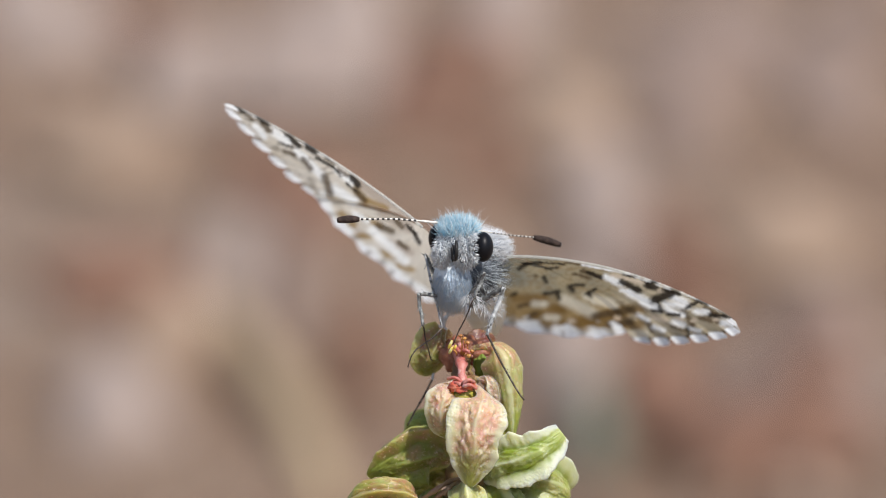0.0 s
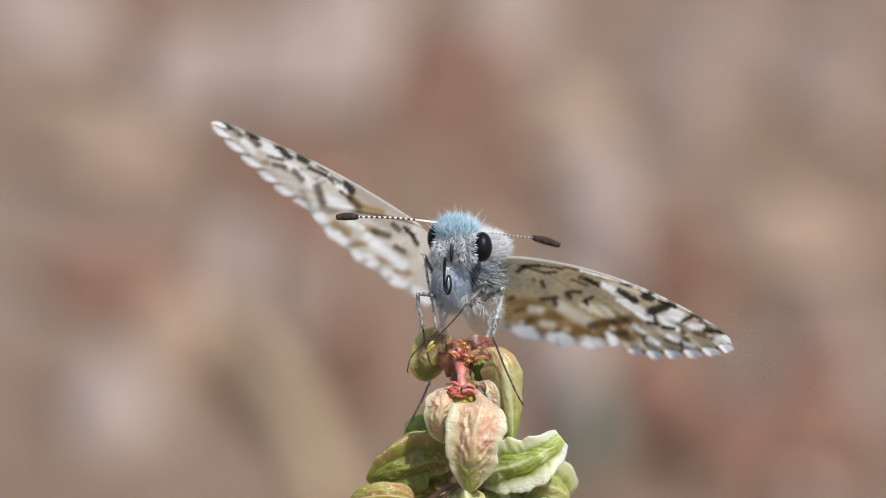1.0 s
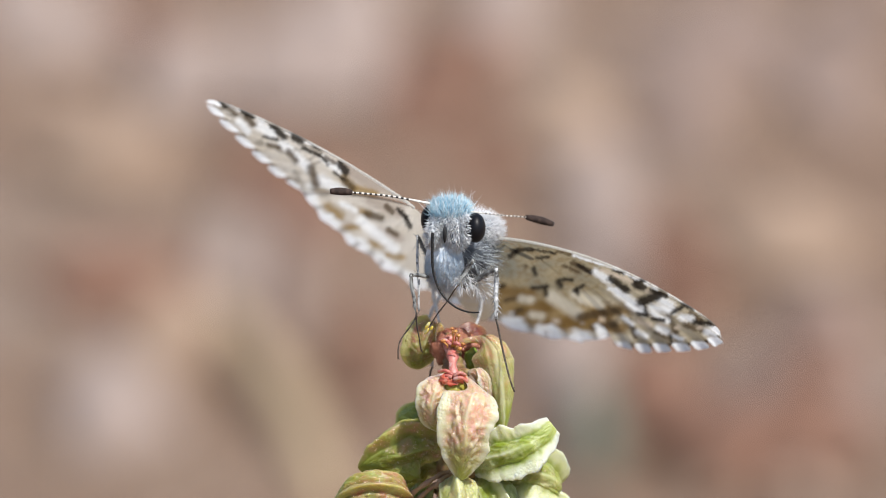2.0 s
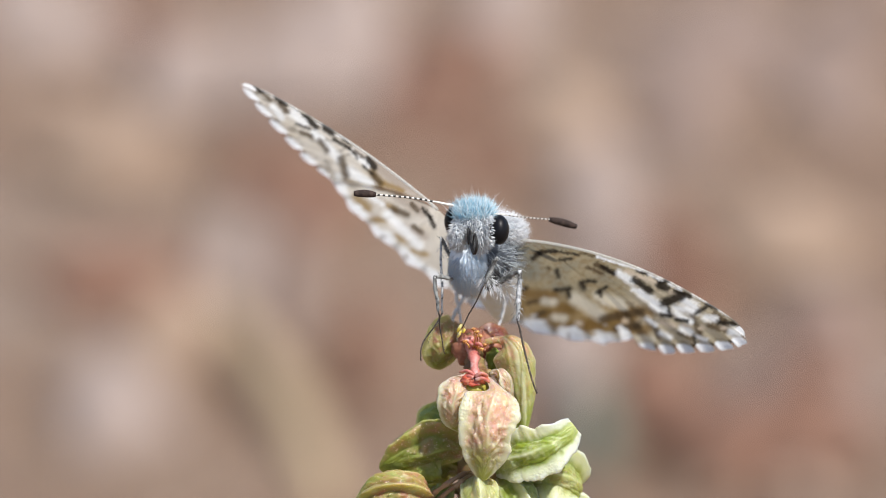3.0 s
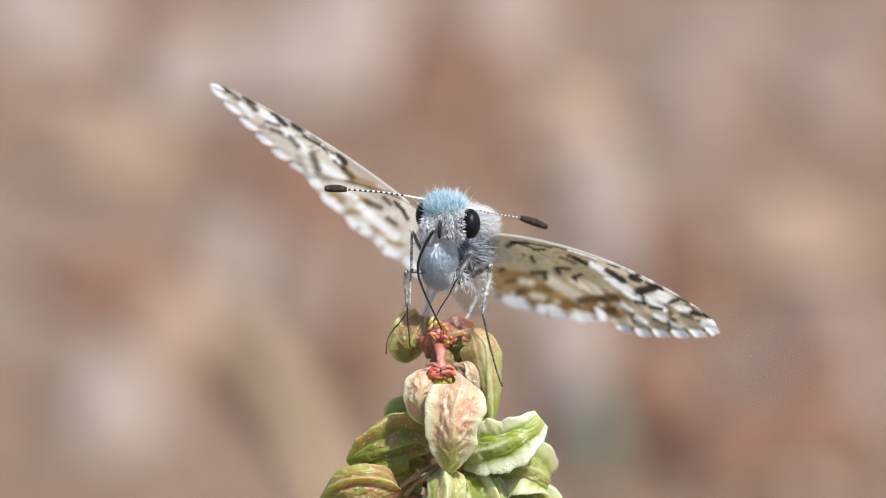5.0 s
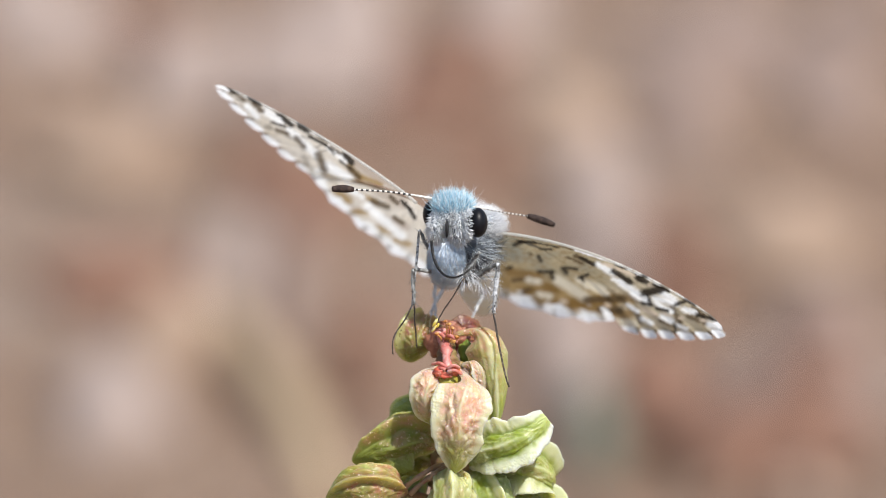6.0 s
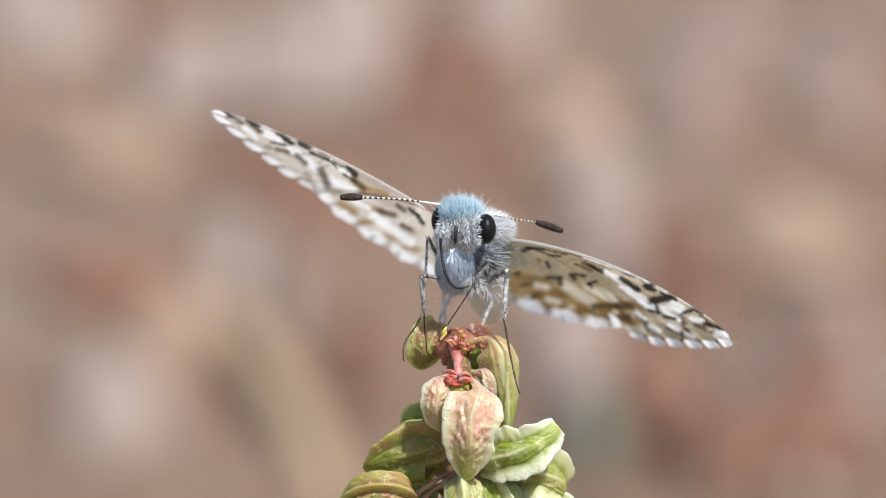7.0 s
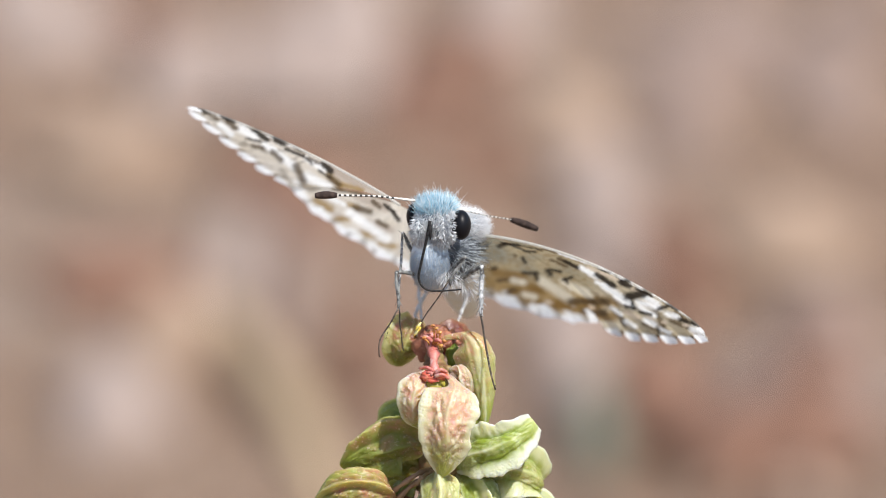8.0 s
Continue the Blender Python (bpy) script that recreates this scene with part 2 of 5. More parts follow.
def tube(pts, radii, sides=8):
    """Verts and faces of a closed tapering tube."""
    verts, faces = [], []
    for (p, t, a, b), r in zip(frames_along(pts), radii):
        for k in range(sides):
            w = 2 * math.pi * k / sides
            verts.append(p + (a * math.cos(w) + b * math.sin(w)) * r)
    n = len(pts)
    for i in range(n - 1):
        for k in range(sides):
            k2 = (k + 1) % sides
            faces.append((i * sides + k, i * sides + k2, (i + 1) * sides + k2, (i + 1) * sides + k))
    faces.append(tuple(range(sides))[::-1])
    faces.append(tuple((n - 1) * sides + k for k in range(sides)))
    return verts, faces


def spline(ctrl, n):
    """n points along a smooth curve through the control points."""
    c = [Vector(p) for p in ctrl]
    c = [c[0] * 2 - c[1]] + c + [c[-1] * 2 - c[-2]]
    out, m = [], len(c) - 3
    for i in range(n):
        f = i / (n - 1) * m
        k = min(int(f), m - 1)
        t = f - k
        p0, p1, p2, p3 = c[k:k + 4]
        out.append(0.5 * ((2 * p1) + (p2 - p0) * t + (2 * p0 - 5 * p1 + 4 * p2 - p3) * t * t + (3 * p1 - p0 - 3 * p2 + p3) * t ** 3))
    return out


def even(pts, n):
    """The same curve in n points at equal steps."""
    run = [0.0]
    for a, b in zip(pts, pts[1:]):
        run.append(run[-1] + (b - a).length)
    at = np.linspace(0, run[-1], n)
    xyz = [np.interp(at, run, [p[c] for p in pts]) for c in range(3)]
    return [Vector(p) for p in zip(*xyz)]


def ball(centre, radii, seg=20, ring=14, rough=0.0, seed=0):
    """An ellipsoid with uneven surface."""
    verts, faces = [], []
    for i in range(ring + 1):
        th = math.pi * i / ring
        for j in range(seg):
            ph = 2 * math.pi * j / seg
            n = Vector((math.sin(th) * math.cos(ph), math.sin(th) * math.sin(ph), math.cos(th)))
            k = 1 + rough * noise.noise(n * 2.2 + Vector((seed, seed * 2.1, 0)))
            verts.append(Vector(centre) + Vector((n.x * radii[0], n.y * radii[1], n.z * radii[2])) * k)
    for i in range(ring):
        for j in range(seg):
            j2 = (j + 1) % seg
            faces.append((i * seg + j, (i + 1) * seg + j, (i + 1) * seg + j2, i * seg + j2))
    return verts, faces


def strands(roots, ways, lengths, width, curl=0.15, rnd=None):
    """Fine curved tapering hairs, one closed island each."""
    rnd = rnd or random.Random(5)
    verts, faces = [], []
    for p, w, ln in zip(roots, ways, lengths):
        w = w.normalized()
        a = w.orthogonal().normalized()
        a = Matrix.Rotation(rnd.uniform(0, 6.28), 3, w) @ a
        b = w.cross(a)
        bend = (a * rnd.uniform(-1, 1) + b * rnd.uniform(-1, 1)) * curl * ln
        k = len(verts)
        for f, r in ((0, width), (0.5, width * 0.8)):
            c = p + w * ln * f + bend * f * f
            for q in range(3):
                an = q * 2.0944
                verts.append(c + (a * math.cos(an) + b * math.sin(an)) * r)
        verts.append(p + w * ln + bend)
        for q in range(3):
            q2 = (q + 1) % 3
            faces.append((k + q, k + q2, k + 3 + q2, k + 3 + q))
            faces.append((k + 3 + q, k + 3 + q2, k + 6))
    return verts, faces


def fur(centre, radii, count, length, width, comb, spread=0.35, keep=None, seed=1, curl=0.2):
    """Hairs rooted on an ellipsoid; comb pulls them one way; keep(n) picks the covered side."""
    rnd = random.Random(seed)
    roots, ways, lens = [], [], []
    while len(roots) < count:
        n = Vector((rnd.gauss(0, 1), rnd.gauss(0, 1), rnd.gauss(0, 1))).normalized()
        if keep and not keep(n):
            continue
        p = Vector(centre) + Vector((n.x * radii[0], n.y * radii[1], n.z * radii[2])) * 0.96
        nn = Vector((n.x / radii[0], n.y / radii[1], n.z / radii[2])).normalized()
        w = nn + Vector(comb) + Vector((rnd.uniform(-1, 1), rnd.uniform(-1, 1), rnd.uniform(-1, 1))) * spread
        roots.append(p)
        ways.append(w)
        lens.append(length * rnd.uniform(0.55, 1.25))
    return strands(roots, ways, lens, width, curl, rnd)


def between(a, b):
    """The pose at a, in mm, whose -z axis points at b."""
    a, b = Vector(a), Vector(b)
    q = (b - a).to_track_quat("-Z", "Y")
    return Matrix.LocRotScale(a * MM, q, None)


# ---------------------------------------------------------------- ground
def soil_mat():
    m, nt, bs = base_mat("soil", 0.95, 0.2)
    c = mix_nodes(nt, ramp_node(nt, noise_node(nt, 16, 5, 0.6, 0.5), 0.36, 0.64), (0.282, 0.183, 0.125), (0.360, 0.250, 0.176))
    c = mix_nodes(nt, ramp_node(nt, noise_node(nt, 9, 3, 0.5), 0.50, 0.70), c, (0.380, 0.290, 0.229))
    c = mix_nodes(nt, ramp_node(nt, noise_node(nt, 140, 4, 0.6), 0.52, 0.66), c, (0.21, 0.126, 0.087))
    c = mix_nodes(nt, ramp_node(nt, noise_node(nt, 320, 3, 0.6), 0.60, 0.70), c, (0.38, 0.285, 0.215))
    nt.links.new(c, bs.inputs["Base Color"])
    nt.links.new(bump_node(nt, noise_node(nt, 180, 6, 0.7), 0.006, 0.9), bs.inputs["Normal"])
    return m


def build_ground():
    n = 150
    ax = [math.sinh(7.2 * (i / (n - 1) * 2 - 1)) for i in range(n)]
    top = ax[-1]
    ys = [1.5 + v / top * 300 for v in ax]
    xs = [v / top * 300 for v in ax]
    verts, faces = [], []
    for y in ys:
        for x in xs:
            near = math.exp(-((x * x + (y - 1.5) ** 2) / 9.0))
            h = near * (0.012 * noise.noise(Vector((x * 7, y * 7, 0))) + 0.006 * noise.noise(Vector((x * 23, y * 23, 3))))
            far = (1 - near) * 0.25 * noise.noise(Vector((x * 0.15, y * 0.15, 5))) * min(1.0, math.hypot(x, y - 1.5) / 12)
            verts.append((x, y, h + far))
    for j in range(n - 1):
        for i in range(n - 1):
            faces.append((j * n + i, j * n + i + 1, (j + 1) * n + i + 1, (j + 1) * n + i))
    g = new("ground", mesh_of("ground", verts, faces, soil_mat(), unit=1.0))
    tagged(g, "dry reddish-brown stony soil, far out of focus", "ground", kind="structure")


def rock_mesh(name, size, material, seed, sharp=0.35):
    verts, faces = ball((0, 0, 0), (1, 1, 1), 18, 12)
    out = []
    for v in verts:
        n = Vector(v)
        k = 1 + sharp * noise.noise(n * 1.4 + Vector((seed, 0, 0))) + 0.12 * noise.noise(n * 4 + Vector((0, seed, 0)))
        out.append(Vector((n.x * size[0], n.y * size[1], n.z * size[2])) * k)
    return mesh_of(name, out, faces, material, unit=1.0)


def lay_stones(name, u, v, wide, high, material, label, category, group, seed):
    """Low half-sunk stones or clods, one behind another, that together cover about wide x high grid steps."""
    rnd = random.Random(seed)
    p, step = ground_at(u, v)
    w = wide * step / 2
    deep = high * step / 2 / math.sin(math.atan2(EYE.z, p.y))
    n = max(1, min(4, round(deep / w)))
    for k in range(n):
        r = w * rnd.uniform(0.80, 1.0)
        long = max(r * 0.8, deep / n * 1.15)
        tall = max(0.014, 0.30 * r)
        ob = new(name, rock_mesh(name, (r, long, tall), material, seed + k * 7))
        ob.matrix_basis = pose(p.x + w * rnd.uniform(-0.18, 0.18), p.y + deep * ((2 * k + 1) / n - 1), tall * 0.15, 0, 0, rnd.uniform(-18, 18))
        tagged(ob, label, category, group)


def build_stones():
    pale = "pale grey weathered stone half sunk in soil"
    for i, (u, v, w, h) in enumerate([(590, 85, 230, 190), (480, 140, 140, 110), (890, 35, 170, 110), (30, 20, 130, 80), (400, 505, 120, 110), (205, 750, 220, 130),
                                      (1015, 650, 150, 200), (1065, 455, 110, 120), (1070, 365, 150, 100), (110, 70, 230, 80), (330, 150, 200, 90)]):
        lay_stones("stone", u, v, w, h, M_STONE, pale, "stone", "stones on the soil", i + 1)
    tan = "sandy peach-coloured stone half sunk in soil"
    for i, (u, v, w, h) in enumerate([(190, 290, 300, 70), (1010, 245, 180, 130), (290, 625, 170, 80), (1400, 440, 300, 90)]):
        lay_stones("flat_stone", u, v, w, h, M_TAN, tan, "stone", "sandy stones on the soil", i + 51)
    red = "crumbly red-brown clod of dry earth"
    for i, (u, v, w, h) in enumerate([(1165, 735, 180, 130), (570, 385, 140, 100), (1190, 490, 130, 120), (835, 145, 120, 90), (235, 55, 130, 36), (740, 190, 110, 160), (200, 520, 320, 60),
                                      (1300, 815, 200, 70), (1430, 790, 240, 110), (1480, 690, 170, 70), (470, 330, 140, 60), (860, 300, 110, 80), (640, 640, 90, 120)]):
        lay_stones("clod", u, v, w, h, M_CLOD, red, "clod", "clods on the soil", i + 21)
    dusk = "dull mauve-brown stone half sunk in soil"
    for i, (u, v, w, h) in enumerate([(515, 545, 90, 170), (1455, 170, 180, 150), (1235, 130, 240, 90), (1510, 50, 130, 70), (1210, 255, 170, 70), (1320, 60, 180, 80), (1470, 620, 200, 120), (1340, 720, 130, 70), (1510, 740, 120, 80)]):
        lay_stones("dark_stone", u, v, w, h, M_MAUVE, dusk, "stone", "dark stones on the soil", i + 81)
    lay_stones("mossy_stone", 1052, 800, 80, 90, M_MOSS, "grey-green mossy stone half sunk in soil", "stone", "", 91)


def build_straws():
    for i, (u0, v0, u1, v1, wide) in enumerate([(385, 560, 590, 930, 96)]):
        a, step = ground_at(u0, v0)
        b, _ = ground_at(u1, v1)
        r = wide * step / 2 * 0.8
        a = a + Vector((0, 0, r * 0.45))
        b = b + Vector((0, 0, r * 0.45))
        mid = (a + b) / 2 + Vector((0.004, 0, r * 0.2))
        pts = spline([a, mid, b], 14)
        v, f = tube(pts, [r * (0.7 + 0.3 * math.sin(3.0 * k / 13)) for k in range(14)], 9)
        ob = new("dry_stem", mesh_of("dry_stem", v, f, M_STRAW, unit=1.0))
        tagged(ob, "fallen dry straw-coloured plant stem on soil", "dry stem")


def build_gravel():
    """Loose pebbles and crumbs strewn over the soil."""
    rnd = random.Random(77)
    verts, faces = [], []
    for n in range(420):
        x, y = rnd.uniform(-0.45, 0.45), rnd.uniform(0.75, 2.9)
        r = rnd.choice((0.003, 0.004, 0.005, 0.006, 0.008)) * rnd.uniform(0.7, 1.3)
        v, f = ball((0, 0, 0), (r * rnd.uniform(0.8, 1.4), r * rnd.uniform(0.8, 1.4), r * rnd.uniform(0.5, 0.9)), 8, 6, 0.5, n)
        turn = Matrix.Rotation(rnd.uniform(0, 6.28), 3, "Z")
        h = 0.012 * noise.noise(Vector((x * 7, y * 7, 0))) + 0.006 * noise.noise(Vector((x * 23, y * 23, 3)))
        k = len(verts)
        verts += [turn @ p + Vector((x, y, h + r * 0.25)) for p in v]
        faces += [tuple(i + k for i in q) for q in f]
    ob = new("gravel", mesh_of("gravel", verts, faces, M_GRAVEL, unit=1.0))
    tagged(ob, "loose brown and grey pebbles strewn over dry soil", "gravel", kind="stuff")


# ---------------------------------------------------------------- the plant
PLANT_BASE = Vector((0.0015, STAGE.translation.y + 0.004, 0.0))
PLANT_AT = Matrix.Translation(PLANT_BASE)
TO_PLANT = PLANT_AT.inverted() @ STAGE


def stage_to_plant(p):
    """A stage place (mm) in the plant's own space (mm)."""
    q = TO_PLANT @ (Vector(p) * MM)
    return q / MM


def pod_mesh(ctrl, wide, thick, spin, seed, material, lobes=3, blush=0.5, tip=0.75, neck=0.45, flat=0.75, rim=0.14, cut=1.0, reach=(0.06, 0.34), crown=0.8, grains=0.03, fresh=0.3, fold=0.08, lip=0.0, hem=0.32):
    """A three-winged seed pod about a bent axis: flattish swollen faces with a yellow rib, thick pale wavy wings along the corners."""
    n_s, n_t = 76, 144
    axis = even(spline(ctrl, 160), n_s)
    fr = frames_along(axis)
    rnd = random.Random(seed)
    run = (axis[-1] - axis[0]).normalized()
    ref = STAGE.to_3x3() @ (Vector((0, 0, 1)) if abs(run.x) > 0.72 else Vector((1, 0, 0)))
    verts, faces, cols = [], [], []
    ph = Vector((rnd.uniform(0, 50), rnd.uniform(0, 50), rnd.uniform(0, 50)))
    step = 2 * math.pi / lobes
    for i, (p, t, a, b) in enumerate(fr):
        s = i / (n_s - 1)
        ax = (ref - t * ref.dot(t)).normalized()
        ay = t.cross(ax)
        prof = max(0.0, math.sin(math.pi * (s * cut) ** tip)) ** 0.70
        prof = prof * (1 - neck + neck * smooth(*reach, s)) + 0.04
        for j in range(n_t):
            w = 2 * math.pi * j / n_t
            q = Vector((math.cos(w), math.sin(w), s * 5.5)) * 1.3 + ph
            wob = w + 0.16 * noise.noise(q * 0.7) - radians(spin)
            k = math.floor(wob / step + 0.5)
            near = abs(wob - k * step)                    # from the nearest wing
            far = step / 2 - near                         # from the middle of the face
            face = min(1.12, 0.56 / math.cos(min(far, 1.05)))
            wave = 0.85 + 0.8 * noise.noise(Vector((s * 7, seed * 3.1, k * 5.0))) + 0.18 * noise.noise(Vector((s * 21, seed * 3.1, k * 5.0)))
            keel = math.exp(-(near / 0.12) ** 2)
            rib = math.exp(-(far / 0.085) ** 2) * smooth(0.0, 0.15, s) * smooth(0.75, 0.45, s)
            groove = math.exp(-((near - 0.33) / 0.11) ** 2) * smooth(0.08, 0.3, s) * smooth(1.0, 0.7, s)
            pucker = math.sin(s * 46 + 5 * noise.noise(q * 1.3) + 9 * far) * smooth(0.1, 0.25, far) * (1 - keel)
            swell = math.exp(-(far / 0.42) ** 2) * smooth(0.05, 0.3, s) * smooth(1.0, 0.6, s)
            r = prof * ((1 - flat) * 0.85 + flat * face + 0.11 * swell + 0.055 * rib + rim * keel * max(0.0, wave) - fold * groove + 0.35 * grains * pucker)
            r *= 1 + 0.10 * noise.noise(q) + 0.045 * noise.noise(q * 2.6) + 0.030 * noise.noise(q * 6) * (1 - 0.4 * keel)
            edge = smooth(hem, hem * 0.3, near + 0.08 * noise.noise(q * 3))
            crust = smooth(-0.40, 0.10, noise.noise(q * 1.6 + ph)) * (1 - edge) * (1 - rib) * smooth(1.0, 0.8, s)
            r += prof * grains * crust * (0.55 - noise.voronoi(Vector((math.cos(w), math.sin(w), s * 4)) * 7.5 + ph)[0][0])
            verts.append(p + ax * (math.cos(w) * r * wide / 2) + ay * (math.sin(w) * r * thick / 2))
            pale = min(1.0, (0.95 - 0.6 * lip) * edge + 0.75 * rib + 0.30 * smooth(0.75, 1.0, s) + 0.25 * max(0.0, noise.noise(q * 1.7)))
            bl = blush * (0.78 + 0.8 * noise.noise(q * 1.1) + 0.45 * noise.noise(q * 2.7 + ph)) * (1 - edge * 0.85) * (1 - 0.6 * rib) * smooth(1.0, 0.55, s) + blush * crown * smooth(0.28 + 0.14 * crown, 0.05 * crown, s)
            bl += lip * edge * smooth(0.0, 0.5, math.cos(w)) * (0.8 + 0.8 * noise.noise(q * 2))
            green = fresh * smooth(0.55, 0.95, s + 0.25 * noise.noise(q * 1.5)) * (1 - edge) * (1 - 0.5 * rib)
            cols.append((pale, max(0.0, min(1.0, bl)), max(0.0, min(1.0, green)), 1))
    for i in range(n_s - 1):
        for j in range(n_t):
            j2 = (j + 1) % n_t
            faces.append((i * n_t + j, i * n_t + j2, (i + 1) * n_t + j2, (i + 1) * n_t + j))
    faces.append(tuple(range(n_t))[::-1])
    faces.append(tuple((n_s - 1) * n_t + j for j in range(n_t)))
    return mesh_of("seed_pod", verts, faces, material, colours=cols, layer="pigment")


# pods by their axis on the field's grid (u, v, depth), then width and thickness in grid steps,
# spin, material, blush and the look of each
PODS = [
    ([(842, 662, 0.4), (860, 690, -0.2), (846, 752, -0.8), (838, 846, -0.2)], 104, 94, 30, M_POD, 1.0, "plump cream and pink winged seed pod"),
    ([(812, 658, 0.8), (796, 680, 0.5), (788, 718, 0.6), (806, 762, 1.2)], 70, 70, 36, M_POD, 1.0, "narrow orange-pink ribbed seed pod"),
    ([(828, 620, 2.0), (846, 600, 1.8), (882, 602, 1.6), (898, 646, 1.6), (907, 700, 1.8), (911, 768, 2.2)], 72, 64, 80, M_PODARCH, 0.40, "long arched green seed pod with pink crown"),
    ([(848, 656, 1.4), (874, 660, 1.2), (882, 690, 1.4), (876, 726, 2.0)], 42, 42, 0, M_POD, 1.0, "small pink seed pod"),
    ([(806, 590, 4.4), (784, 586, 4.2), (763, 612, 4.2), (760, 650, 4.8)], 82, 74, 20, M_PODOLIVE, 1.0, "rounded olive seed pod with reddish top"),
    ([(824, 640, 5.4), (838, 612, 5.6), (860, 600, 6.0), (890, 612, 6.8)], 66, 72, 10, M_PODRED, 0.9, "dull red seed pod behind the node"),
    ([(806, 800, 4.0), (764, 778, 3.4), (712, 794, 3.0), (656, 826, 3.2)], 100, 94, 66, M_PODSHADE, 0.55, "leafy green winged seed pod with pink edge"),
    ([(860, 830, 2.6), (905, 804, 1.4), (955, 786, 0.8), (1000, 750, 1.0)], 86, 80, 30, M_PODLIP, 0.10, "pale-edged green winged seed pod"),
    ([(886, 850, 4.2), (930, 836, 3.4), (966, 834, 3.0), (990, 860, 3.4), (990, 910, 4.0)], 104, 92, 22, M_PODGREEN, 0.30, "broad yellow-green winged seed pod"),
    ([(752, 884, 2.0), (708, 868, 1.2), (660, 866, 0.8), (610, 890, 1.4)], 92, 88, 46, M_PODOLIVE, 0.90, "green seed pod with brownish pink upper keel"),
    ([(838, 842, 2.2), (834, 866, 0.8), (830, 904, 0.2), (826, 962, 0.8)], 86, 80, 90, M_PODARCH, 0.30, "cream-green ribbed seed pod"),
    ([(866, 840, 3.2), (886, 866, 2.4), (912, 904, 2.2), (940, 960, 2.8)], 92, 80, 70, M_PODGREEN, 0.08, "fresh green seed pod"),
    ([(804, 768, 6.0), (776, 742, 6.2), (748, 738, 6.6), (722, 764, 7.0)], 62, 62, 0, M_PODSHADE, 0.05, "plain green seed pod at the back"),
    ([(764, 812, 7.6), (730, 786, 8.0), (696, 788, 8.4), (674, 812, 9.0)], 60, 60, 40, M_PODSHADE, 0.05, "plain green seed pod at the back"),
    ([(812, 838, 6.4), (785, 812, 6.4), (752, 824, 6.6), (735, 876, 7.0)], 92, 80, 30, M_PODSHADE, 0.25, "shaded green seed pod"),
    ([(838, 700, 5.5), (862, 730, 5.2), (872, 780, 5.2), (868, 830, 5.6)], 90, 80, 30, M_PODSHADE, 0.25, "shaded green seed pod"),
    ([(790, 858, 4.4), (768, 872, 3.6), (750, 898, 3.4), (740, 950, 3.8)], 60, 60, 40, M_PODSHADE, 0.35, "green seed pod with pink blush"),
    ([(880, 910, 5.0), (960, 910, 4.0), (1010, 950, 4.0), (1030, 1010, 4.6)], 104, 92, 20, M_PODGREEN, 0.20, "broad green winged seed pod"),
    ([(790, 920, 4.0), (720, 920, 3.0), (660, 960, 3.0), (630, 1020, 3.6)], 104, 92, 70, M_PODGREEN, 0.40, "green winged seed pod"),
    ([(835, 950, 2.5), (850, 990, 0.8), (862, 1050, 0.6), (858, 1110, 1.6)], 108, 92, 90, M_POD, 0.40, "plump cream-green seed pod"),
    ([(800, 960, 3.5), (770, 1000, 1.8), (755, 1060, 1.6), (762, 1120, 2.6)], 100, 88, 30, M_PODGREEN, 0.30, "green ribbed seed pod"),
]

plant = thing("flowering_stalk", PLANT_AT, "upright plant stalk crowded with winged green and pink seed pods", "plant")


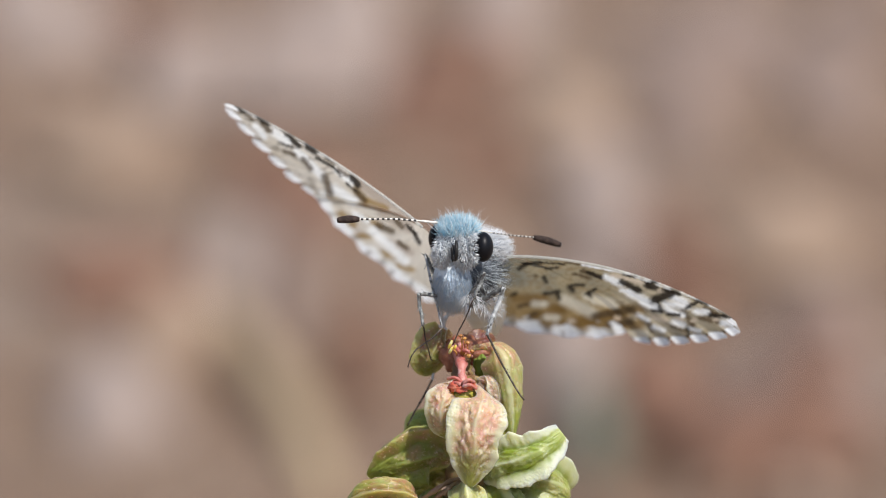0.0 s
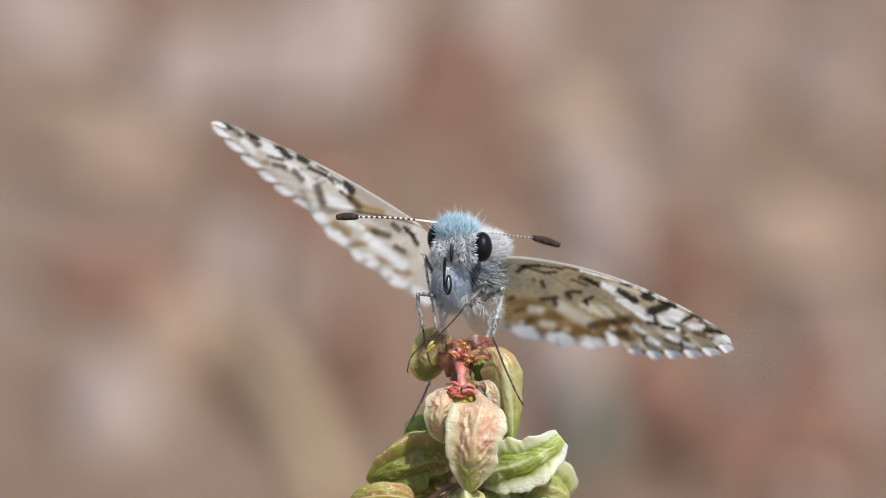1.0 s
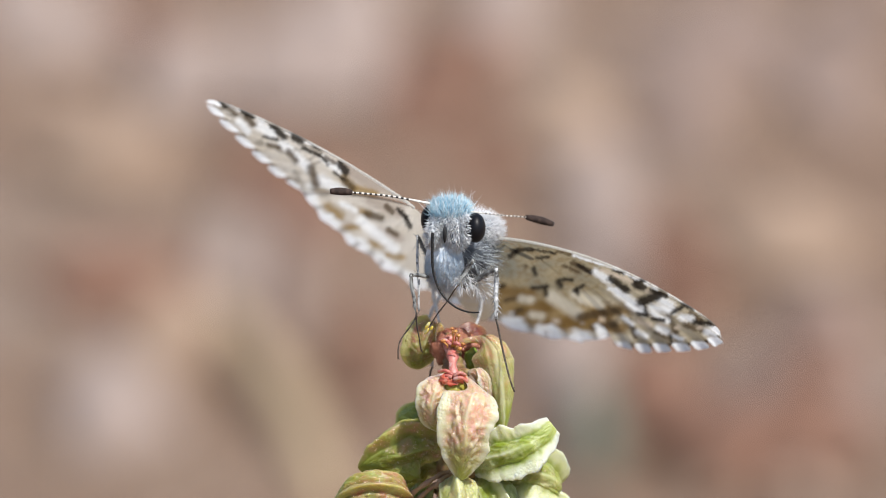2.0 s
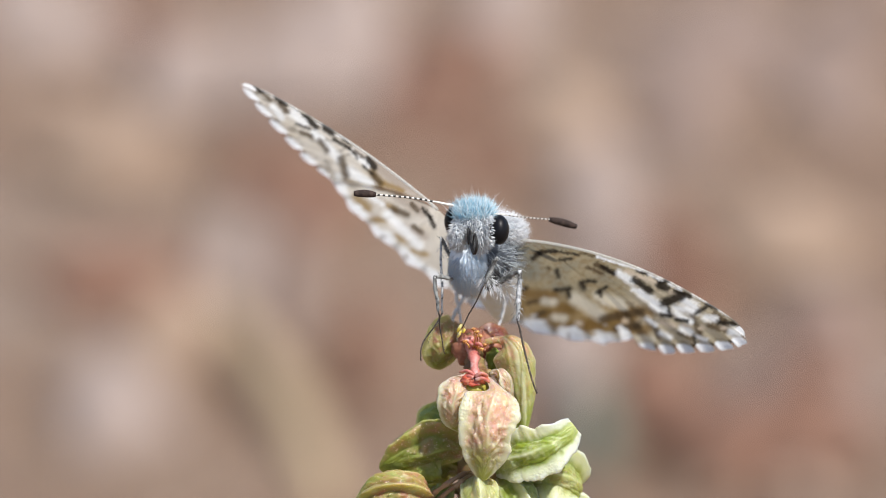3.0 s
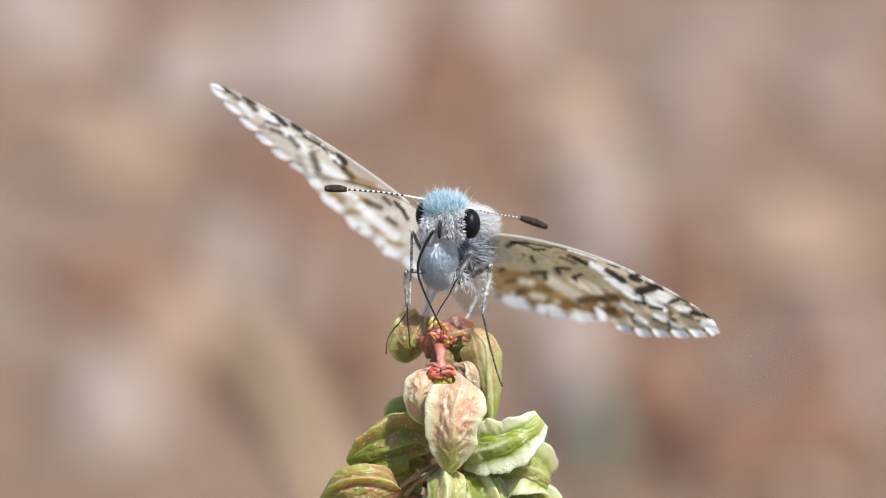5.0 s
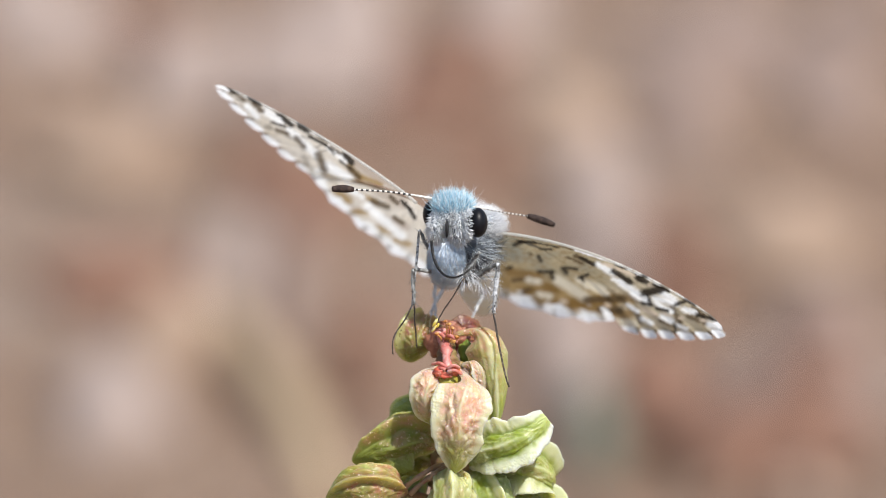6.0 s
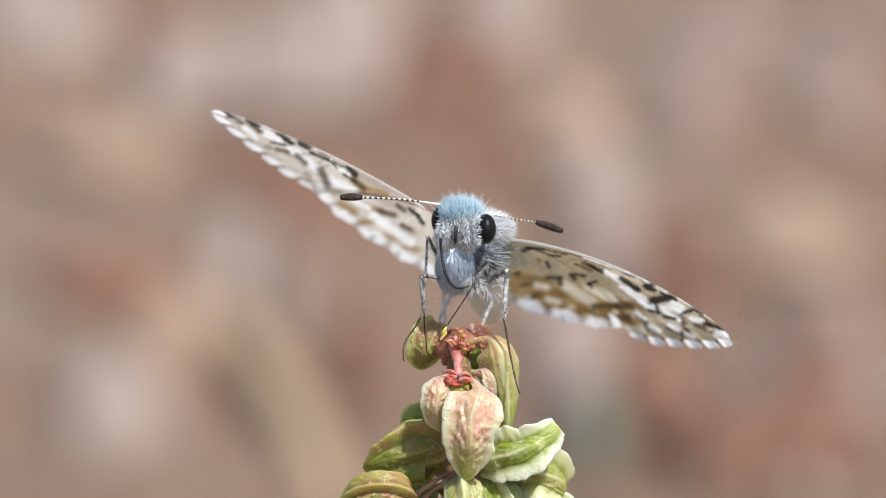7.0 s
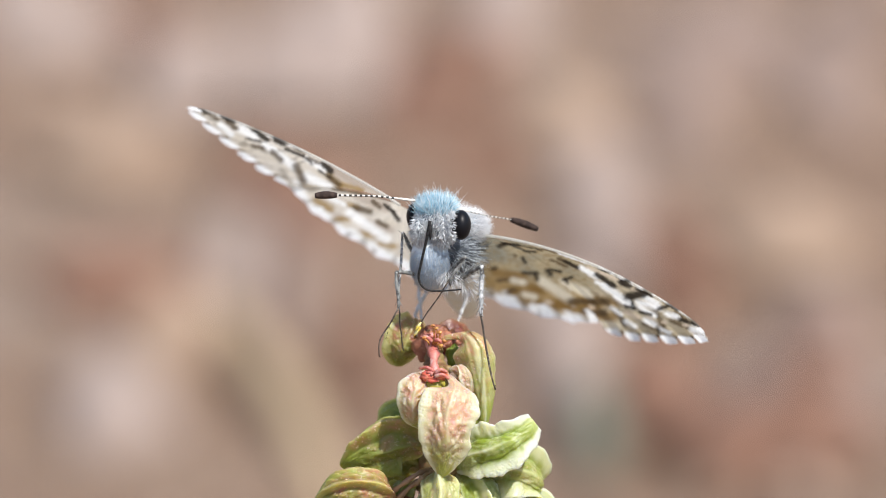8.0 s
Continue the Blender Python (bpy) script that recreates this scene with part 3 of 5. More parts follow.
def build_plant():
    # main stalk, from the soil up into the head of pods
    top = [(822, 606, 3.2), (824, 640, 2.6), (824, 668, 2.8), (826, 740, 4.6), (824, 840, 5.4), (822, 980, 5.6), (820, 1150, 6.0)]
    ctrl = [stage_to_plant(spot(*p)) for p in top] + [Vector((1.0, 2.0, 180)), Vector((0.6, 1.0, 90)), Vector((0, 0, -4))]
    pts = spline(ctrl, 90)
    v, f = tube(pts, [0.42 + 0.6 * min(1, i / 30) + 0.05 * math.sin(i * 1.7) for i in range(90)], 12)
    part("stem", mesh_of("stem", v, f, M_STALK), plant, "ridged brown-green stem")
    # red node
    node = [(818, 596, 2.6), (820, 614, 2.2), (824, 632, 1.2), (824, 650, 0.8), (825, 676, 0.4)]
    rad = [0.46, 0.48, 0.46, 0.42, 0.38, 0.33, 0.30, 0.32, 0.38, 0.34, 0.25, 0.23, 0.22, 0.22, 0.24, 0.28, 0.34, 0.42, 0.46, 0.40]
    v, f = tube(spline([stage_to_plant(spot(*p)) for p in node], 20), rad, 16)
    v = [p + Vector((noise.noise(p * 2.5), noise.noise(p * 2.5 + Vector((9, 0, 0))), noise.noise(p * 2.5 + Vector((0, 9, 0))))) * 0.10 for p in v]
    part("red_node", mesh_of("red_node", v, f, M_NODE), plant, "glossy pinkish red node")
    for k, (a, b) in enumerate([((824, 660, -0.1), (798, 654, 0.2)), ((826, 662, -0.3), (846, 660, -0.2)), ((822, 664, -0.3), (800, 668, 0.4)), ((826, 668, -0.4), (850, 672, -0.4)),
                                ((820, 606, 1.6), (800, 600, 1.8)), ((826, 604, 1.4), (842, 616, 1.4))]):
        a, b = Vector(a), Vector(b)
        m = (a + b) / 2 + Vector((0, -5, -0.2))
        v, f = tube(spline([stage_to_plant(spot(*p)) for p in (a, m, b)], 10), [0.12 - 0.004 * i for i in range(10)], 9)
        part("sepal", mesh_of("sepal", v, f, M_NODE), plant, "small pinkish red sepal")
    for u, v0, rx, rz, k in ((812, 667, 13, 9, 73), (834, 666, 13, 10, 74), (823, 672, 12, 8, 75)):
        v, f = ball(stage_to_plant(spot(u, v0, 0.0)), (rx * K, 0.40, rz * K), 20, 14, 0.5, k)
        part("collar_lobe", mesh_of("collar_lobe", v, f, M_RED), plant, "glossy orange-red collar lobe")
    v, f = ball(stage_to_plant(spot(827, 686, 0.5)), (21 * K, 0.75, 20 * K), 22, 16, 0.25, 71)
    part("ovary", mesh_of("ovary", v, f, M_OVARY), plant, "yellow-green ovary below the node")
    for k, (u, v0, d, rx, rz) in enumerate([(806, 614, 3.0, 20, 28), (846, 606, 3.4, 24, 18), (826, 590, 3.8, 26, 14), (858, 632, 3.0, 14, 20)]):
        c = stage_to_plant(spot(u, v0, d))
        v, f = ball(c, (rx * K, 0.45, rz * K), 22, 16, 0.45, k + 40)
        part("bract", mesh_of("bract", v, f, M_BRACT if k != 3 else M_GREENBIT), plant, "dull red bract" if k != 3 else "small green bract")
    for i, (axis, wide, thick, spin, material, blush, label) in enumerate(PODS):
        ctrl = [stage_to_plant(spot(*p)) for p in axis]
        pod = part("seed_pod", pod_mesh(ctrl, wide * K, thick * K, spin, i + 3, material, lobes=2 if i == 2 else 3, blush=blush, neck=0.80 if i in (0, 2) else 0.6 if i in (1, 3) else 0.35, tip=0.86 if i == 0 else 0.75,
                                        rim=0.16 if i == 0 else 0.25 if "winged" in label else 0.05 if "arched" in label else 0.12, flat=0.45 if i == 0 else 0.80 if "winged" in label else 0.25 if "arched" in label or "narrow" in label else 0.55, cut=0.90 if "pale-edged" in label else 1.0, crown=1.9 if i == 2 else 0.8, grains=0.12 if i in (0, 1) else 0.02 if i == 2 else 0.06, fresh=0.8 if i in (0, 1) else 0.4, lip=0.9 if "pink edge" in label or "keel" in label else 0.0, hem=0.24 if i in (0, 1) else 0.32, fold=0.14 if i == 9 else 0.10 if i in (6, 7, 8) else 0.04, reach=(0.20, 0.38) if i == 2 else (0.12, 0.32) if i == 0 else (0.06, 0.34)), plant, label)
        # pedicel from the stalk to the pod
        d = ctrl[0]
        near = min(pts[:60], key=lambda q: (q - d - Vector((0, 0, -1.2))).length)
        mid = (near + d) / 2 + Vector((0, -0.2, 0.35))
        v, f = tube(spline([near, mid, d + (ctrl[1] - d) * 0.12], 10), [0.20 + 0.012 * abs(k - 5) for k in range(10)], 8)
        part("pedicel", mesh_of("pedicel", v, f, M_STALK), pod, "thin reddish pedicel")
    # bare stalklets between the lower pods
    for ctrl in ([(746, 874, 1.6), (770, 856, 1.0), (798, 838, 1.2), (822, 830, 3.2)], [(758, 884, 1.6), (784, 860, 1.2), (808, 846, 1.4), (824, 840, 3.4)], [(792, 858, 0.9), (803, 846, 0.7), (818, 838, 2.0)]):
        v, f = tube(spline([stage_to_plant(spot(*p)) for p in ctrl], 16), [0.15 + 0.03 * math.sin(k * 1.3) for k in range(16)], 9)
        part("stalklet", mesh_of("stalklet", v, f, M_STALKLET), plant, "bent tan-pink stalklet")
    # anthers on thin filaments at the tip
    rnd = random.Random(11)
    for k, (u, v0, d) in enumerate([(828, 583, 1.4), (822, 578, 1.6), (834, 590, 1.2), (842, 606, 1.2), (836, 614, 1.0), (806, 600, 1.4)]):
        tip = stage_to_plant(spot(u, v0, d))
        foot = stage_to_plant(spot(820 + (u - 820) * 0.4, 612, 1.8))
        v, f = tube(spline([foot, (foot + tip) / 2 + Vector((0.1, -0.15, 0)), tip], 8), [0.055] * 8, 6)
        st = part("stamen", mesh_of("stamen", v, f, M_ORANGE), plant, "orange stamen")
        v, f = ball(tip, (0.13, 0.11, 0.09), 12, 9, 0.9, k)
        part("anther", mesh_of("anther", v, f, M_ORANGE), st)


# ---------------------------------------------------------------- the butterfly
BODY0 = spot(874, 400, 0)
BODY_AT = STAGE @ Matrix.Translation(BODY0 * MM)
butterfly = thing("butterfly", BODY_AT, "checkered white and brown butterfly with blue-grey hairy body on pods", "butterfly")


def loc(u, v, d=0.0):
    """A place in the butterfly's own space, mm."""
    return spot(u, v, d) - BODY0


# CREAM and GREY_C ground the right wing only, darkened to hold its shade
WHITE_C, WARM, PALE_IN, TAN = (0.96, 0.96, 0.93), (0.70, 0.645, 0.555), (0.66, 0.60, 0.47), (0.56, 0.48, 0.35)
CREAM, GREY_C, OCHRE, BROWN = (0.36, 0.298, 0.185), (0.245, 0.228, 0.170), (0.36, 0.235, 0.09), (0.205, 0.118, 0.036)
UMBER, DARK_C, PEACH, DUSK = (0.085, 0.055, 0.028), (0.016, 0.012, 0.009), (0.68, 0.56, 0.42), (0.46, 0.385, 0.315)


def blend(a, b, f):
    return tuple(x + (y - x) * f for x, y in zip(a, b))


FORE_R = [(2, 13.9), (-1, 14.2), (-4, 14.6), (-9, 14.4), (-16, 13.8), (-25, 13.0), (-34, 12.5), (-41, 12.0)]
HIND_R = [(-36, 11.9), (-48, 12.6), (-60, 12.9), (-71, 12.8), (-84, 12.2), (-96, 10.8), (-108, 8.6)]


def radius_at(table, a):
    xs = [-t[0] for t in table]
    return float(np.interp(-a, xs, [t[1] for t in table]))


# marks on the under sides of the wings as they rest: from u, v to u, v on the field's grid, and half width
OCHRE_R = [(925, 500, 975, 506, 9), (935, 556, 1000, 553, 10), (955, 535, 1010, 529, 8), (1000, 562, 1060, 550, 10), (1040, 552, 1110, 546, 13), (1095, 537, 1146, 536, 10), (1085, 566, 1140, 566, 9), (985, 520, 1005, 526, 6)]
SHADE_R = [(930, 517, 946, 514, 3.4), (943, 541, 958, 531, 3.6), (1062, 545, 1130, 536, 6), (1088, 562, 1124, 560, 6), (1046, 458, 1078, 473, 4.2), (962, 461, 965, 462, 3), (1018, 439, 1095, 461, 1.6),
           (1030, 462, 1060, 474, 2.4), (1150, 552, 1160, 580, 3.6), (1218, 546, 1232, 574, 4.2), (1248, 562, 1284, 574, 4.2), (1196, 574, 1222, 586, 3.0), (1256, 544, 1276, 556, 4)]
DARK_R = [(936, 446, 946, 438, 3.2), (946, 437, 972, 436, 2.4), (972, 436, 1015, 443, 1.3), (983, 449, 1003, 448, 2.0), (978, 466, 981, 474, 3.0), (919, 494, 927, 492, 2.3), (977, 497, 1004, 494, 2.5),
          (998, 496, 1002, 508, 3.0), (1022, 488, 1027, 494, 3.6), (1024, 484, 1046, 485, 2.1), (1050, 503, 1066, 495, 2.4), (1054, 501, 1058, 508, 2.2), (1056, 462, 1078, 473, 2.6)]
DARK_RO = [(1114, 484, 1143, 503, 4.6), (1119, 471, 1137, 476, 2.4), (1158, 494, 1172, 500, 4.8), (1158, 490, 1170, 488, 3.4), (1168, 523, 1198, 513, 6.2), (1174, 526, 1179, 543, 2.0), (1186, 504, 1212, 514, 3.2),
           (1163, 542, 1181, 545, 2.8), (1190, 551, 1210, 554, 2.6), (1240, 525, 1258, 534, 3.8), (1264, 558, 1295, 562, 3.4), (1224, 541, 1240, 534, 2.8), (1143, 478, 1158, 489, 1.4), (1222, 578, 1226, 592, 2.2)]
PALE_R = [(958, 514, 976, 516, 7), (976, 541, 995, 543, 7), (1012, 511, 1058, 539, 11), (1050, 507, 1092, 521, 8), (1062, 516, 1100, 530, 6), (1064, 576, 1150, 584, 7)]
PEACH_R = [(938, 553, 944, 553, 4), (1018, 551, 1024, 552, 4.6), (1099, 551, 1104, 551, 4.6), (1098, 470, 1158, 492, 4.4), (1170, 501, 1190, 511, 3.6), (1165, 555, 1186, 562, 5.4), (1271, 566, 1277, 567, 4), (1233, 565, 1237, 565, 4.4),
           (1205, 560, 1214, 566, 4)]
WHITE_R = [(1086, 473, 1112, 488, 6.4), (1112, 499, 1126, 504, 4), (1126, 506, 1170, 534, 8), (1148, 526, 1176, 541, 7), (1202, 520, 1222, 530, 7.6), (1186, 531, 1228, 540, 5.8), (1190, 541, 1216, 555, 5.6),
           (1200, 566, 1216, 573, 6), (1240, 549, 1258, 552, 6), (1164, 572, 1180, 580, 5), (1226, 580, 1244, 586, 4), (1138, 548, 1156, 560, 4)]
EDGE_R = [(1046, 446, 1127, 470, 2.2), (1140, 476, 1162, 485, 3.2), (1176, 492, 1198, 502, 3.2), (1219, 512, 1244, 524, 3.2), (1266, 537, 1283, 549, 3.2), (940, 578, 972, 576, 6), (984, 571, 1012, 564, 6),
          (1034, 574, 1066, 589, 5), (1080, 594, 1146, 592, 4.4), (1288, 574, 1308, 577, 8)]
OCHRE_L = [(618, 349, 640, 366, 9), (628, 386, 672, 387, 5.6), (660, 354, 690, 367, 6), (692, 414, 714, 421, 6), (722, 438, 748, 443, 6), (645, 306, 664, 326, 8), (664, 322, 700, 336, 6)]
SHADE_L = [(646, 308, 660, 322, 5), (588, 284, 598, 310, 6), (548, 254, 563, 270, 4), (684, 366, 710, 376, 5), (476, 192, 488, 206, 4), (722, 395, 736, 405, 3.6), (718, 357, 728, 368, 3.6), (512, 240, 534, 246, 3), (446, 178, 458, 186, 3),
           (612, 268, 628, 280, 2.6)]
DARK_L = [(432, 167, 440, 174, 2.8), (470, 184, 486, 193, 3.2), (517, 209, 526, 214, 2.6), (524, 213, 540, 230, 4.0), (557, 231, 570, 239, 4.6), (590, 248, 602, 256, 2.0), (572, 250, 603, 266, 2.0), (506, 226, 530, 234, 1.6), (637, 281, 648, 296, 4.4),
          (628, 294, 646, 308, 1.7), (738, 364, 752, 378, 2.6), (752, 378, 760, 396, 2.8), (603, 264, 617, 281, 1.7)]
DUSK_L = [(655, 292, 745, 352, 11), (640, 285, 700, 330, 8), (690, 345, 740, 370, 10), (700, 395, 745, 412, 8), (620, 370, 660, 384, 7)]
PALE_L = [(445, 171, 465, 180, 2.8), (490, 194, 511, 203, 2.8), (540, 218, 552, 226, 2.8), (574, 240, 590, 248, 2.6), (498, 208, 522, 224, 8), (538, 240, 552, 252, 7), (562, 262, 584, 284, 8), (610, 271, 636, 292, 6.4), (604, 304, 640, 324, 9),
          (676, 376, 734, 428, 9), (642, 346, 668, 360, 5), (462, 198, 480, 216, 6), (586, 318, 600, 364, 10), (600, 366, 650, 414, 10), (652, 414, 760, 480, 11)]


def lay_marks(cols, us, vs, marks, colour, strength, soft=0.55, grow=1.0):
    for u0, v0, u1, v1, w in marks:
        du, dv = u1 - u0, v1 - v0
        t = np.clip(((us - u0) * du + (vs - v0) * dv) / (du * du + dv * dv + 1e-9), 0, 1)
        d = np.hypot(us - u0 - t * du, vs - v0 - t * dv)
        f = np.clip((w * 1.35 * grow - d) / (w * soft), 0, 1) * strength
        cols += (np.array(colour) - cols) * f[:, None]


def paint_wing(us, vs, rns, cell, side, hind):
    """Colour of the wing's under side, point by point, with the right wing's shade mixed in."""
    n = len(us)
    flat = [Vector((u * 0.033, v * 0.066, 3.0 * side)) for u, v in zip(us, vs)]
    n1 = np.array([noise.noise(p * 0.7) for p in flat])
    n2 = np.array([noise.noise(p * 1.9 + Vector((7, 1, 0))) for p in flat])
    wu = np.array([noise.noise(p * 2.6 + Vector((0, 0, 9))) for p in flat]) * 5.0 + np.array([noise.noise(p * 7 + Vector((0, 3, 9))) for p in flat]) * 2.6
    wv = np.array([noise.noise(p * 2.6 + Vector((5, 0, 2))) for p in flat]) * 3.4 + np.array([noise.noise(p * 7 + Vector((4, 3, 1))) for p in flat]) * 2.0
    ray = np.array([noise.noise(Vector((c * 9.0, r * 3.0, 11.0 * hind + side))) for c, r in zip(cell, rns)])
    hu = np.array([noise.noise(p * 9 + Vector((2, 8, 4))) for p in flat]) * 4.2 + np.array([noise.noise(p * 21 + Vector((6, 1, 4))) for p in flat]) * 2.4
    hv = np.array([noise.noise(p * 9 + Vector((1, 5, 7))) for p in flat]) * 3.2 + np.array([noise.noise(p * 21 + Vector((3, 2, 9))) for p in flat]) * 2.0
    us, vs = us + 0.35 * wu + hu, vs + 0.35 * wv + hv
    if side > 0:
        # darker ground than on the left: this wing's shade is put into the colour
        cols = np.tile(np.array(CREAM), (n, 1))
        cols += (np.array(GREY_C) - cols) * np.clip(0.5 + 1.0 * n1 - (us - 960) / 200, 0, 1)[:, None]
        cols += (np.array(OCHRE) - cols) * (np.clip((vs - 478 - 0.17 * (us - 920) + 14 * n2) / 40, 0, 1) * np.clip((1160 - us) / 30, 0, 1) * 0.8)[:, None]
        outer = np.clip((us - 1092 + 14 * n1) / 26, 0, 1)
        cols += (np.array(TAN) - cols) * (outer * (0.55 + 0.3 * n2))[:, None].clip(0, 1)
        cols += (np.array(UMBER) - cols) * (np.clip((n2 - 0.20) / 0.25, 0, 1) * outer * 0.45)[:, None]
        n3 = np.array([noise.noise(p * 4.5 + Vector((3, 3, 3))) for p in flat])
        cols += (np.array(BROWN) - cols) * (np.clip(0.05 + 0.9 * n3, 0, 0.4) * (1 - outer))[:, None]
        lay_marks(cols, us, vs, OCHRE_R, BROWN, 0.80, 0.9)
        lay_marks(cols, us, vs, PALE_R, PALE_IN, 0.85, 0.9)
        lay_marks(cols, us, vs, SHADE_R, UMBER, 0.88, 0.9, 1.15)
        lay_marks(cols, us, vs, PEACH_R, PEACH, 0.85, 1.0)
        lay_marks(cols, us, vs, WHITE_R, WHITE_C, 0.92, 1.0)
        lay_marks(cols, us, vs, DARK_R, DARK_C, 0.90, 1.0, 1.45)
        lay_marks(cols, us, vs, DARK_RO, DARK_C, 0.94, 0.9, 1.3)
        lay_marks(cols, us, vs, EDGE_R, WHITE_C, 0.95, 0.9)
    else:
        cols = np.tile(np.array(WARM), (n, 1))
        cols += (np.array(TAN) - cols) * (np.clip(0.2 + 1.2 * n1, 0, 1) * 0.55)[:, None].clip(0, 1)
        cols += (np.array(UMBER) - cols) * (np.clip((n2 - 0.16) / 0.25, 0, 1) * np.clip((640 - us) / 40, 0, 1) * 0.45)[:, None]
        lay_marks(cols, us, vs, DUSK_L, DUSK, 0.85, 1.0)
        lay_marks(cols, us, vs, OCHRE_L, OCHRE, 0.88, 1.0)
        lay_marks(cols, us, vs, PALE_L, WHITE_C, 0.93, 0.9)
        lay_marks(cols, us, vs, SHADE_L, UMBER, 0.85, 0.9, 1.2)
        lay_marks(cols, us, vs, DARK_L, DARK_C, 0.94, 0.9, 1.35)
    if hind:
        cols += (np.array(WHITE_C) - cols) * (np.clip((rns - 0.93 + 0.05 * n2) / 0.04, 0, 1) * np.clip((0.44 - np.abs((cell % 1) - 0.5)) / 0.14, 0.25, 1))[:, None]
    # veins, and dark vein ends at the margin
    vein = np.clip((np.abs((cell % 1) - 0.5) - 0.42) / 0.08, 0, 1)
    cols += (np.array(UMBER) - cols) * (vein * (0.02 + 0.6 * np.clip((rns - 0.90) / 0.08, 0, 1)))[:, None]
    return cols * (1 + 0.16 * ray)[:, None]


def wing_mesh(name, table, a0, a1, hind, side, drop, bow, camber, cells, rest):
    """A pleated wing sheet fanned from its root; x spans, y runs to the tail, z is the upper side."""
    n_r, n_a = 190, 150
    verts, faces, lay = [], [], []
    for j in range(n_a):
        a = a0 + (a1 - a0) * j / (n_a - 1)
        R = radius_at(table, a)
        cell = j / (n_a - 1) * cells
        R *= 1 + 0.012 * math.cos(2 * math.pi * cell)
        for i in range(n_r):
            rn = (i / (n_r - 1)) ** 0.9
            r = rn * R
            x, y = r * math.cos(radians(a)), r * math.sin(radians(a))
            y += bow * math.sin(math.pi * rn) * max(0.0, 1 - j / (n_a * 0.25))
            z = 0.008 * rn * math.cos(2 * math.pi * cell) + camber * max(0.0, math.sin(math.pi * min(1, rn ** 0.92))) ** 0.75 - 0.5 * rn * rn * smooth(0, 1, j / n_a) - drop
            verts.append((side * x, -y, z))
            p = (rest @ (Vector(verts[-1]) * MM)) / MM + BODY0
            step = K * (1 + p.y * MM / FOCUS)
            lay.append((784 + p.x / step, 441 - p.z / step, rn, cell))
    for j in range(n_a - 1):
        for i in range(n_r - 1):
            q = (j * n_r + i, j * n_r + i + 1, (j + 1) * n_r + i + 1, (j + 1) * n_r + i)
            faces.append(q if side < 0 else q[::-1])
    lay = np.array(lay)
    cols = np.ones((len(verts), 4))
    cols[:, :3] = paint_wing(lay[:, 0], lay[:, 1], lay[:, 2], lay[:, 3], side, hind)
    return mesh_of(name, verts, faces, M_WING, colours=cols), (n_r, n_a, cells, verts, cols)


def fringe_mesh(name, info, length, seed, gaps=True, curl=0.14, start=0.0):
    """Scalloped fringe along the outer margin: white lobes of long scales, parted at the veins, with a ragged edge."""
    n_r, n_a, cells, verts, _ = info
    rnd = random.Random(seed)
    out, faces, cols = [], [], []
    steps, rows = 520, 6
    for k in range(steps):
        f = start + (1 - start) * k / (steps - 1)
        jf = f * (n_a - 1)
        j = min(int(jf), n_a - 2)
        t = jf - j
        p = Vector(verts[j * n_r + n_r - 1]).lerp(Vector(verts[(j + 1) * n_r + n_r - 1]), t)
        q = Vector(verts[j * n_r + n_r - 8]).lerp(Vector(verts[(j + 1) * n_r + n_r - 8]), t)
        w = (p - q).normalized()
        dc = abs(((f * cells) % 1) - 0.5)
        fade = min(1.0, 4 * (f - start) + (0.75 if gaps else 0.25), 4 * (1 - f) + 0.3)
        lobe = math.sqrt(max(0.0, 1 - (dc / 0.45) ** 2)) if gaps else 0.60 + 0.30 * math.cos(2 * math.pi * (f * cells + 0.5)) + 0.30 * noise.noise(Vector((f * 19, seed, 0)))
        ln = length * fade * (0.12 + 0.88 * lobe) * rnd.uniform(0.86, 1.10)
        dark = smooth(0.36, 0.43, dc + rnd.uniform(-0.03, 0.03)) if gaps else max(0.5 * smooth(0.32, 0.47, dc + rnd.uniform(-0.03, 0.03)), 0.5 * smooth(0.10, 0.45, noise.noise(Vector((f * 26, seed, 4)))))
        col = blend(blend((0.97, 0.97, 0.97), WARM, rnd.random() * 0.5), blend(BROWN, DARK_C, rnd.random()), dark)
        lift = 0.03 * lobe + rnd.uniform(-0.003, 0.003)
        for r in range(rows):
            g = r / (rows - 1)
            out.append(p - w * 0.10 + w * (ln + 0.10) * g - Vector((0, 0, curl * ln * g * g - lift * math.sin(math.pi * g))))
            cols.append((*col, 1))
    for k in range(steps - 1):
        for r in range(rows - 1):
            faces.append((k * rows + r, k * rows + r + 1, (k + 1) * rows + r + 1, (k + 1) * rows + r))
    return mesh_of(name, out, faces, M_FRINGE, colours=cols)


def wing_frame(costa, chord):
    """Axes of a wing from its leading edge and its way to the tail."""
    c = Vector(costa).normalized()
    h = Vector(chord)
    h = (h - c * h.dot(c)).normalized()
    return c, h


# roots and lie of the wings, as seen at rest: leading edge and chord in stage axes
WINGS = {
    -1: (loc(766, 366, 3.4), (-11.6, 4.4, 6.85), (0.26, 1.1, -0.40)),
    1: (loc(908, 420, 3.4), (13.0, 0.8, -4.95), (-0.137, 0.956, -0.27)),
}
HIND_TILT = {-1: -4.0, 1: 0.2}
CAMBER = {-1: 0.35, 1: 0.90}
wing_obs = {}


def wing_rest(side, hind=False):
    root, costa, chord = WINGS[side]
    c, h = wing_frame(costa, chord)
    x = c * side
    z = x.cross(h)
    m = Matrix.Translation(Vector(root) * MM) @ Matrix((x, h, z)).transposed().to_4x4()
    return m @ Matrix.Rotation(radians(HIND_TILT[side]), 4, "X") if hind else m


